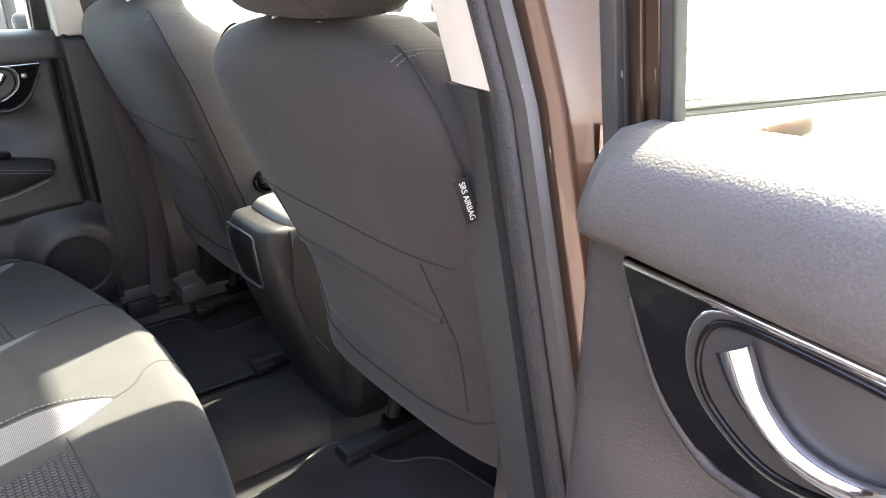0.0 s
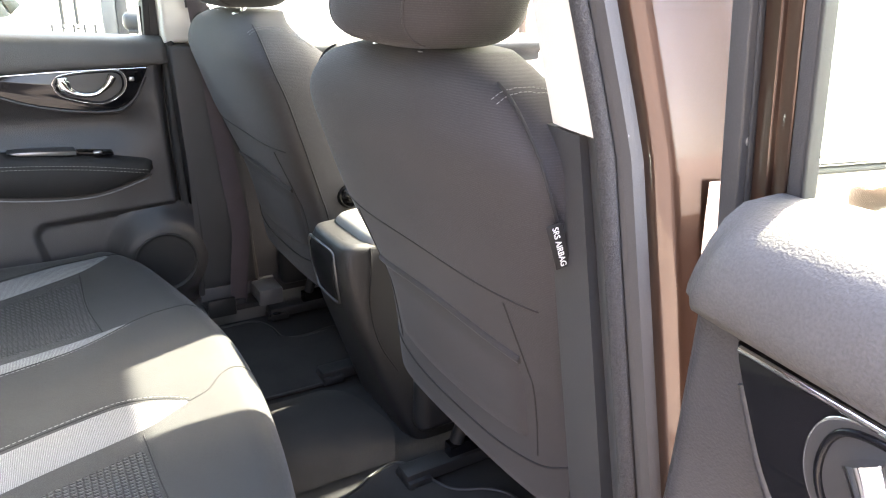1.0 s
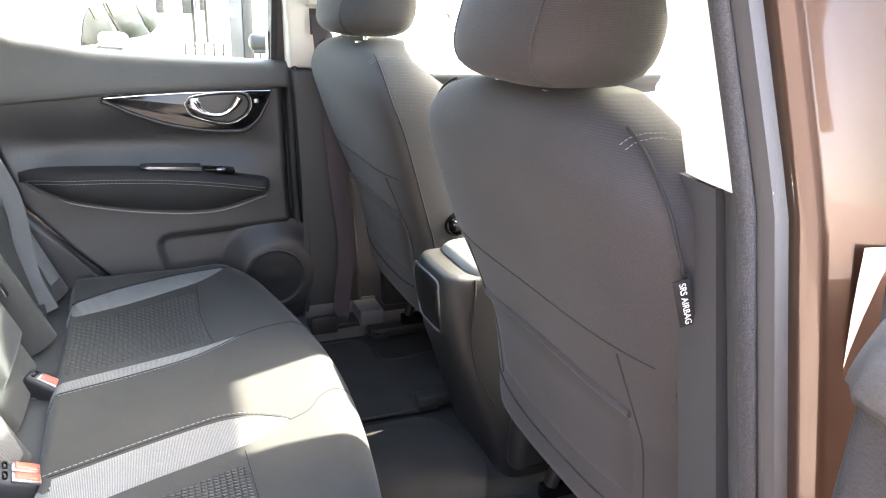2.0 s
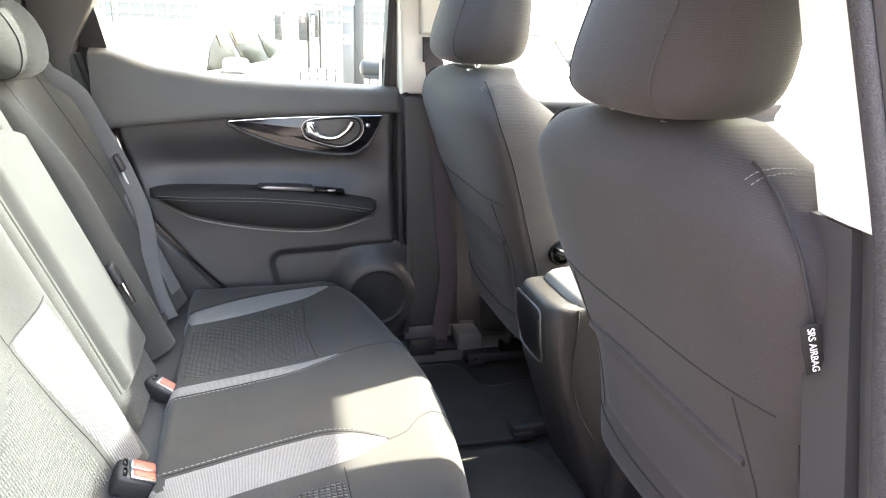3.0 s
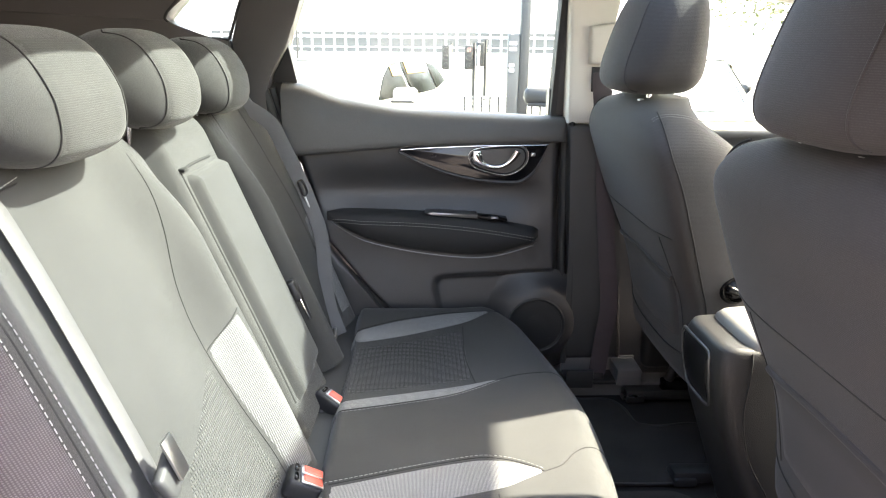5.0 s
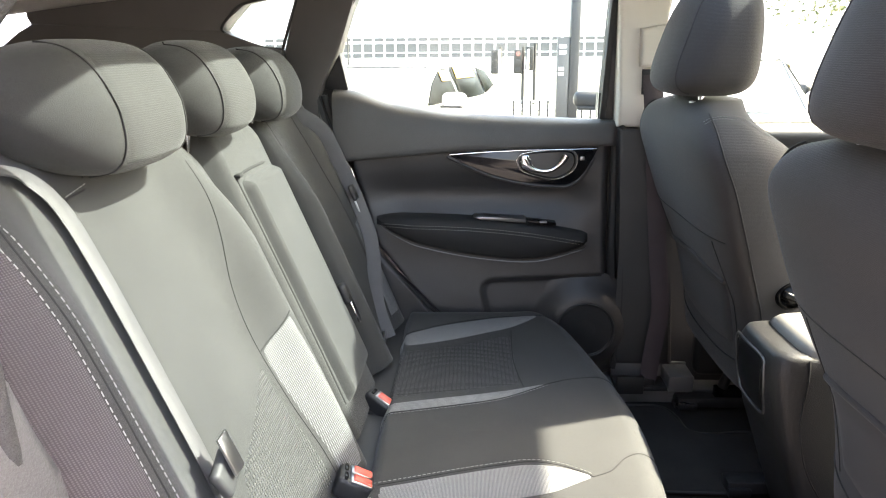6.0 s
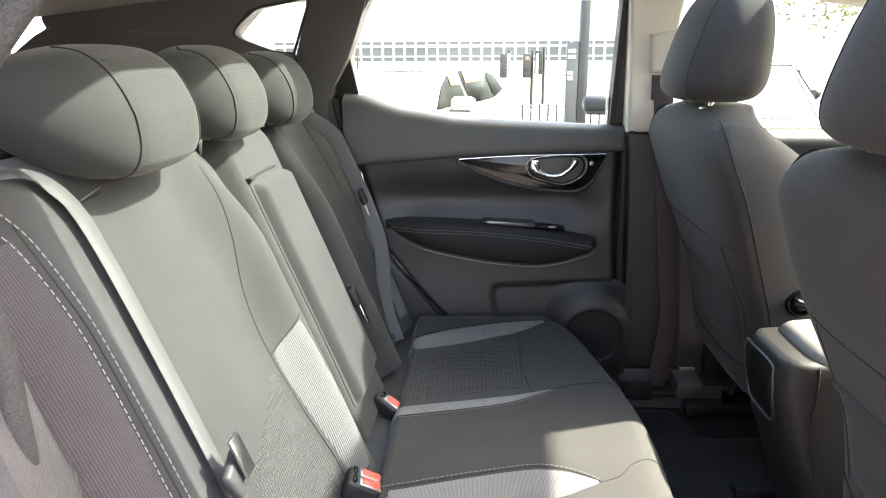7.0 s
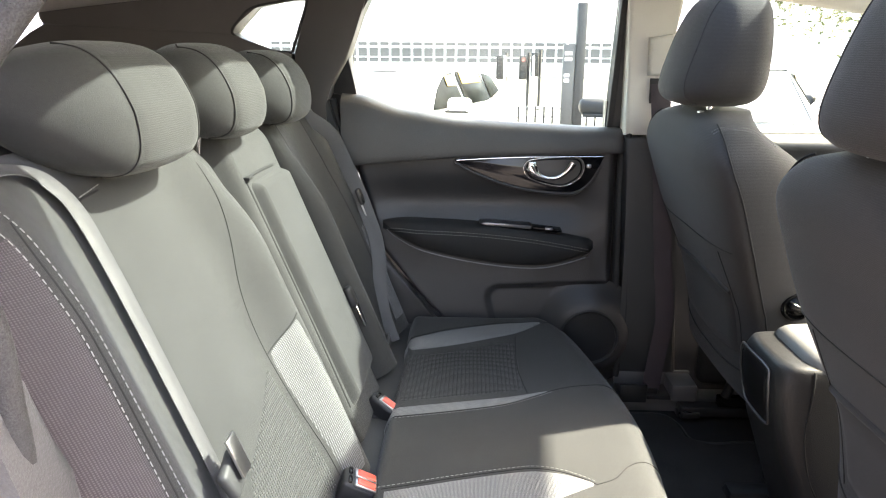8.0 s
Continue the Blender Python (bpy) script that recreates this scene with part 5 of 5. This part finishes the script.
# ---- floor mats, dashboard ----
def mats():
    def mat(name, outline, z, label, soft=True):
        t = thing(name, (*outline[0], z), label, "floor mat", "floor mats")
        ol = [tuple(p) for p in spline(list(outline) + [outline[0]], 60)[:-1]] if soft else list(outline)
        slab("mat_carpet", ol, z, z + .008, lambda u, w, d: Vector((u, w, d + .012 * smoothstep(.3, .5, u))), MAT_CARPET, t, "dark carpet pile", .002)
        tube("mat_binding", [(x, y, z + .008 + .012 * smoothstep(.3, .5, x)) for x, y in ol + [ol[0]]], .0035, DARK, t, "dark bound edge")
    mat("floor_mat", [(.0, .19), (.0, .56), (.22, .56), (.305, .555), (.335, .50), (.345, .43), (.40, .405), (.50, .40), (.55, .30), (.50, .18), (.25, .17)], .368, "black carpet mat in the far footwell")
    mat("floor_mat", [(.0, -.19), (.0, -.60), (.28, -.60), (.50, -.56), (.51, -.40), (.485, -.345), (.43, -.31), (.407, -.275), (.39, -.21), (.362, -.175), (.31, -.183), (.249, -.212), (.12, -.22)], .368, "dark brown carpet mat in the near footwell")
    t = thing("tunnel_mat", (.2, 0, .40), "dark carpet piece over the floor tunnel", "floor mat", "floor mats")
    front = smooth_table([-.165, -.10, -.04, .05, .125, .145], [.37, .40, .395, .375, .355, .335])
    def lay(u, w):
        y = -.165 + .31 * w
        return Vector((.0 + front(y) * u, y, .371 + .035 * math.exp(-((y + .01) / .13) ** 4) + .004 * min(1, 12 * min(1 - u, w, 1 - w))))
    v, f = grid(lay, 20, 30)
    shape("mat_carpet", v, f, MAT_CARPET, t, "dark carpet pile", sharp=180)


def dashboard():
    d = thing("dashboard", (1.3, 0, .7), "grey dashboard with air vents", "dashboard")
    rings = []
    for y in np.linspace(-.68, .68, 40):
        hood = .05 * math.exp(-((y + .38) / .17) ** 4)
        rings.append([(1.00, y, .62), (.98, y, .80), (1.0, y, .96 + hood * .4), (1.03, y, 1.015 + hood), (1.10, y, 1.035 + hood), (1.35, y, 1.045), (1.55, y, 1.05), (1.55, y, .62)])
    v, f = loft(rings)
    body = shape("dash_top", v, f, PAD, d, "grey soft dashboard", sharp=40)
    for y in (-.09, .09, .62, -.62):
        vent = box("air_vent", (.965, y - .075, .945), (1.02, y + .075, 1.015), DARK, d, "black air vent with satin frame", .012)
        for k in range(4):
            box("vent_slat", (.958, y - .066, .958 + k * .013), (.985, y + .066, .962 + k * .013), SATIN, vent, "", .001)
        ring = [(.963, y + .076 * math.copysign(abs(math.cos(q)) ** .4, math.cos(q)), .98 + .036 * math.copysign(abs(math.sin(q)) ** .4, math.sin(q))) for q in np.linspace(0, 2 * math.pi, 33)]
        tube("vent_frame", ring, .004, SATIN, vent, "satin vent frame")
    w = thing("steering_wheel", (.98, -.42, .93), "black leather-grain steering wheel before the dashboard", "steering wheel")
    c, tilt = Vector((.96, -.42, .94)), Matrix.Rotation(radians(-25), 3, "Y")
    tube("rim", [c + tilt @ Vector((0, .185 * math.cos(q), .185 * math.sin(q))) for q in np.linspace(0, 2 * math.pi, 49)], .016, SOFT, w)
    part("hub", rbox((.06, .16, .13), .03, 4, Matrix.Translation(c + Vector((.03, 0, 0))) @ Matrix.Rotation(radians(-25), 4, "Y")), SOFT, w)
    for a in (0, 180, 270):
        q = radians(a)
        tube("spoke", [c + Vector((.03, 0, 0)), c + tilt @ Vector((0, .18 * math.cos(q), .18 * math.sin(q)))], .018, SOFT, w)
    tube("column", [c + Vector((.03, 0, 0)), c + Vector((.25, 0, -.10))], .04, DARK, w)


# ---- outdoors ----
def ground_z(x, y):
    return GROUND - .03 * max(0, y - 3) * smoothstep(3, 8, y) if y < 30 else GROUND - .03 * 27


def outdoors():
    xs = [-1500, -300, -80, -30, -12, -6, -2, 2, 6, 12, 30, 80, 300, 1500]
    ys = [-1500, -300, -60, -20, -6, -2, 0, 2, 3, 4, 5, 6, 7, 8, 10, 13, 17, 22, 30, 60, 200, 1500]
    verts = [(x, y, ground_z(x, y)) for x in xs for y in ys]
    n = len(ys)
    faces = [(i * n + j, (i + 1) * n + j, (i + 1) * n + j + 1, i * n + j + 1) for i in range(len(xs) - 1) for j in range(n - 1)]
    tagged(shape("ground", verts, faces, ASPHALT, sharp=180), "sunlit grey paved yard", "ground", kind="structure")
    parked_car((-1.08, 7.6), 250, "white parked hatchback with dark windows")
    parked_car((2.0, 5.72), 255, "white parked car with grey mirrors")
    parked_car((5.4, 8.4), 225, "white parked car with grey mirrors in the sunlit yard")
    parked_car((2.4, -3.05), 178, "white parked car beside the open door")
    # office block with a band of small windows
    blk = thing("office_building", (0, 72, ground_z(0, 72)), "long white office block with rows of small grey windows", "building")
    gz = ground_z(0, 72)
    box("wall", (-60, 70, gz), (60, 84, 14), CONCRETE, blk, "white facade", 0)
    box("roof", (-60.5, 69.6, 14), (60.5, 84.5, 14.6), CONCRETE, blk, "flat roof edge", 0)
    me = rbox((.86, .12, .78), .02, 1)
    first = part("window", me, WINDOW_GREY, blk, "grey office window")
    k = 0
    for r, z in enumerate((.62, 1.34, 2.12)):
        for c in range(44):
            o = first if k == 0 else new("window", first.data)
            if k:
                adopt(o, blk)
            sc = (.5, 1, .4)[r]
            o.matrix_basis = Matrix.Translation((-20 + c * 1.08, 69.98, z)) @ Matrix.Diagonal((1, 1, sc, 1))
            k += 1
    # plain unseen walls, added to hold back sky light from behind the car
    tagged(box("sky_block_south", (-12, -7, GROUND), (-.7, -4.3, 4.2), SKY_BLOCK, r=0), "unseen dark wall added to block sky light", "wall", kind="structure")
    tagged(box("sky_block_west", (-12, -4.3, GROUND), (-5.2, 2.5, 4.2), SKY_BLOCK, r=0), "unseen dark wall added to block sky light", "wall", kind="structure")
    # dark sign pillar
    s = thing("sign_pillar", (1.2, 9, ground_z(1.2, 9)), "tall dark grey sign pillar with a paler board", "sign")
    g = ground_z(1.2, 9)
    box("pillar", (1.17, 9.0, g), (1.30, 9.18, 1.99), POST_GREY, s, "dark grey post", .01)
    box("board", (1.0, 9.02, g), (1.168, 9.14, 1.44), SIGN_GREY, s, "pale grey sign board", .01)
    for z, w in ((1.30, .10), (1.22, .10), (1.0, .07), (.93, .07)):
        box("board_bar", (1.02, 9.012, z), (1.02 + w, 9.022, z + .045), PAPER, s, "", 0)
    # traffic lights
    for x, z in ((.72, .33), (1.60, .33), (2.05, .45)):
        t = thing("traffic_light", (x, 27, ground_z(x, 27)), "black traffic light on a grey pole", "traffic light", "traffic lights")
        g = ground_z(x, 27)
        tube("pole", [(x + .22, 27.1, g), (x + .22, 27.1, z + 1.0)], .06, POST_GREY, t)
        box("head", (x - .15, 26.8, z), (x + .15, 27.05, z + .9), DARK, t, "black signal head", .03)
        for j, m in enumerate((DARK, DARK, LAMP_RED if x == 1.60 else DARK)):
            bm = bmesh.new()
            bmesh.ops.create_cone(bm, cap_ends=True, segments=18, radius1=.10, radius2=.09, depth=.12, matrix=Matrix.Translation((x, 26.77, z + .16 + j * .29)) @ Matrix.Rotation(math.pi / 2, 4, "X"))
            part("lens", bm, m, t)
        tube("bracket", [(x, 27.0, z + .5), (x + .22, 27.1, z + .5)], .03, POST_GREY, t)
    # yard fence
    fence = thing("fence", (1.5, 14, ground_z(1.5, 14)), "white steel yard fence with thin bars", "fence")
    g = ground_z(1.5, 14)
    for z in (g + .15, .0, .18):
        box("rail", (-.2, 14, z), (2.6, 14.04, z + .05), FENCE_WHITE, fence, "", .005)
    bar = part("bar", rbox((.035, .03, .25 - g), .004, 1), POST_GREY, fence)
    for k in range(16):
        o = bar if k == 0 else adopt(new("bar", bar.data), fence)
        o.matrix_basis = Matrix.Translation((-.2 + .18 * k, 13.98, (g + .25) / 2))
    for x in (.62, 1.45):
        lp = thing("lamp_pole", (x, 20, ground_z(x, 20)), "thin white steel pole in the yard", "pole")
        tube("pole", [(x, 20, ground_z(x, 20)), (x, 20, 1.25)], .035, FENCE_WHITE, lp)
    mast = thing("lamp_pole", (-7.2, 40, -2.1), "thin tall dark steel mast", "pole")
    tube("mast", [(-7.2, 40, ground_z(0, 40)), (-7.2, 40, 9)], .05, POST_GREY, mast)
    tree((9.6, 17.5), 5.6, 3.8, 3)
    tree((15.5, 19), 6.2, 3.2, 5)


def parked_car(at, heading, label):
    """A hatchback facing its heading (degrees from +x)."""
    car = thing("parked_car", (*at, ground_z(*at)), label, "car", "parked cars")
    m = Matrix.Translation((*at, ground_z(*at))) @ Matrix.Rotation(radians(heading), 4, "Z")
    X = [-2.10, -2.06, -1.95, -1.5, -.5, .5, 1.2, 1.7, 2.0, 2.08]
    TOP = [.72, .86, .92, .95, .95, .95, .92, .84, .70, .58]
    BOT = [.40, .30, .25, .20, .20, .20, .20, .22, .28, .36]
    W = [.60, .74, .82, .88, .89, .89, .87, .82, .70, .55]
    rings = []
    for x in np.linspace(-2.10, 2.08, 40):
        t, b, w = lut(x, X, TOP), lut(x, X, BOT), lut(x, X, W)
        rings.append([m @ Vector((x, y, z)) for y, z in ((-w * .9, b), (-w, b + .15), (-w * 1.01, (t + b) / 2), (-w * .96, t - .08), (-w * .88, t), (w * .88, t), (w * .96, t - .08), (w * 1.01, (t + b) / 2), (w, b + .15), (w * .9, b))])
    v, f = loft(rings)
    body = shape("body", v, f, WHITE_PAINT, car, "white painted body", sharp=50)
    CX = [-1.98, -1.75, -1.2, -.4, .1, .45, 1.15]
    CT = [.95, 1.18, 1.38, 1.44, 1.42, 1.34, .94]
    rings = []
    for x in np.linspace(-1.98, 1.15, 36):
        t = lut(x, CX, CT)
        k = max(0, (t - .93) / .5)
        w0, w1 = .80, .80 - .22 * k
        rings.append([m @ Vector((x, y, z)) for y, z in ((-w0, .90), (-w1 - .01, t - .05 * k), (-w1 + .07, t), (w1 - .07, t), (w1 + .01, t - .05 * k), (w0, .90))])
    v, f = loft(rings)
    shape("roof", v, f, WHITE_PAINT, car, "white roof and pillars", sharp=50)
    def side(sgn, pts, mat=CAR_WINDOW):
        def put(u, w, d):
            k = (w - .93) / .5
            return m @ Vector((u, sgn * (.80 - .21 * k + .004 + d), w))
        return slab("window", pts, 0, .012, put, mat, car, "dark side window", .003)
    for sgn in (-1, 1):
        side(sgn, [(.95, .98), (.62, 1.20), (.30, 1.33), (.07, 1.36), (.0, .98)])
        side(sgn, [(-.10, .98), (-.04, 1.36), (-.5, 1.37), (-.85, 1.34), (-.92, .99)])
        side(sgn, [(-.98, 1.0), (-.92, 1.33), (-1.25, 1.28), (-1.42, 1.08)])
        part("sticker", rbox((.28, .006, .13), .003, 1, m @ Matrix.Translation((.22, sgn * .684, 1.265)) @ Matrix.Rotation(sgn * .4, 4, "X")), STICKER, car, "yellow band in the window")
        part("sticker", rbox((.66, .006, .15), .003, 1, m @ Matrix.Translation((-.44, sgn * .676, 1.285)) @ Matrix.Rotation(sgn * .4, 4, "X")), STICKER, car, "yellow band in the window")
        part("mirror", rbox((.15, .27, .15), .06, 4, m @ Matrix.Translation((.72, sgn * 1.0, 1.03))), POST_GREY if "grey mirrors" in label else WHITE_PAINT, car, "door mirror")
        part("mirror_foot", rbox((.12, .25, .035), .012, 2, m @ Matrix.Translation((.72, sgn * .97, .955))), DARK, car, "black mirror underside")
        for x in (-1.3, 1.32):
            tyre = bmesh.new()
            bmesh.ops.create_cone(tyre, cap_ends=True, segments=28, radius1=.31, radius2=.31, depth=.2, matrix=m @ Matrix.Translation((x, sgn * .80, .31)) @ Matrix.Rotation(math.pi / 2, 4, "X"))
            t = part("wheel", tyre, TYRE, car, "black tyre")
            rim = bmesh.new()
            bmesh.ops.create_cone(rim, cap_ends=True, segments=20, radius1=.20, radius2=.19, depth=.02, matrix=m @ Matrix.Translation((x, sgn * .905, .31)) @ Matrix.Rotation(math.pi / 2, 4, "X"))
            part("rim", rim, SATIN, t, "silver rim")
        part("headlight", rbox((.20, .30, .12), .04, 3, m @ Matrix.Translation((1.90, sgn * .60, .72))), GLOSS, car, "clear headlight")
        part("tail_light", rbox((.12, .22, .16), .04, 3, m @ Matrix.Translation((-2.02, sgn * .66, .80))), LAMP_RED, car, "red tail light")
    def screen(u, w, d):
        x = 1.15 - (1.15 - .45) * w
        return m @ Vector((x + .012 + d, u * (.72 - .14 * w), .95 + .39 * w + .008 + d))
    slab("windscreen", [(-1, .04), (1, .04), (1, .98), (-1, .98)], 0, .01, screen, CAR_SCREEN, car, "bright windscreen", 0)
    for u in (-1, 1):
        tube("screen_seal", [screen(u, w, .012) for w in (.0, .25, .5, .75, 1.0)], .005, SIGN_GREY, car, "black windscreen seal", seg=6)
    tube("screen_seal", [screen(u, 1.0, .012) for u in (-1, -.5, 0, .5, 1)], .008, RUBBER, car, "black windscreen seal", seg=6)
    return car


def tree(at, height, spread, seed):
    rnd = random.Random(seed)
    g = ground_z(*at)
    t = thing("tree", (*at, g), "leafy green tree beside the yard", "tree")
    base = Vector((*at, g))
    rings = []
    for k in range(9):
        u = k / 8
        c = base + Vector((.12 * math.sin(u * 3 + seed), .1 * math.sin(u * 4), u * height * .6))
        r = .16 * (1 - .65 * u)
        rings.append([c + Vector((r * math.cos(q), r * math.sin(q), 0)) for q in np.linspace(0, 2 * math.pi, 11)[:-1]])
    v, f = loft(rings)
    tr = shape("trunk", v, f, BARK, t, "brown trunk")
    tips = []
    for k in range(17):
        a, u = rnd.uniform(0, 6.28), rnd.uniform(.45, .65)
        p0 = base + Vector((0, 0, u * height))
        p1 = p0 + Vector((math.cos(a) * spread * rnd.uniform(.4, .85), math.sin(a) * spread * rnd.uniform(.4, .85), height * rnd.uniform(-.04, .3)))
        tube("limb", spline([p0, (p0 + p1) / 2 + Vector((0, 0, .2)), p1], 6), .04, BARK, tr, seg=6)
        tips.append(p1)
    verts, faces = [], []
    for c in tips + [base + Vector((rnd.uniform(-.5, .5) * spread, rnd.uniform(-.5, .5) * spread, height * rnd.uniform(.6, .95))) for _ in range(9)]:
        for _ in range(620):
            d = Vector((rnd.gauss(0, 1), rnd.gauss(0, 1), rnd.gauss(0, .8)))
            p = c + d.normalized() * spread * .32 * rnd.random() ** .45
            e1 = Vector((rnd.gauss(0, 1), rnd.gauss(0, 1), rnd.gauss(0, 1))).normalized()
            e2 = e1.orthogonal().normalized()
            s = rnd.uniform(.045, .095)
            i = len(verts)
            verts += [p - e1 * s, p + e2 * s * .5, p + e1 * s, p - e2 * s * .5]
            faces.append((i, i + 1, i + 2, i + 3))
    me = bpy.data.meshes.new("crown")
    me.from_pydata([tuple(q) for q in verts], [], faces)
    me.materials.append(LEAF)
    tagged(adopt(new("crown", me), t), "loose green leaves", kind="stuff")
    return t


shell()
body_sides()
rear_door(far_put, "dark grey lining of the closed far rear door", True)
rear_door(near_put, "open rear door with grained pad and chrome handle", False)
front_door(-1, "closed bronze front door on the near side")
front_door(1, "closed bronze front door on the far side")
rear_bench()
front_seat(-.424, -1, "grey cloth front seat with side airbag label")
front_seat(.375, 1, "grey cloth front seat beside the belt pillar")
console()
belts()
mats()
dashboard()
outdoors()
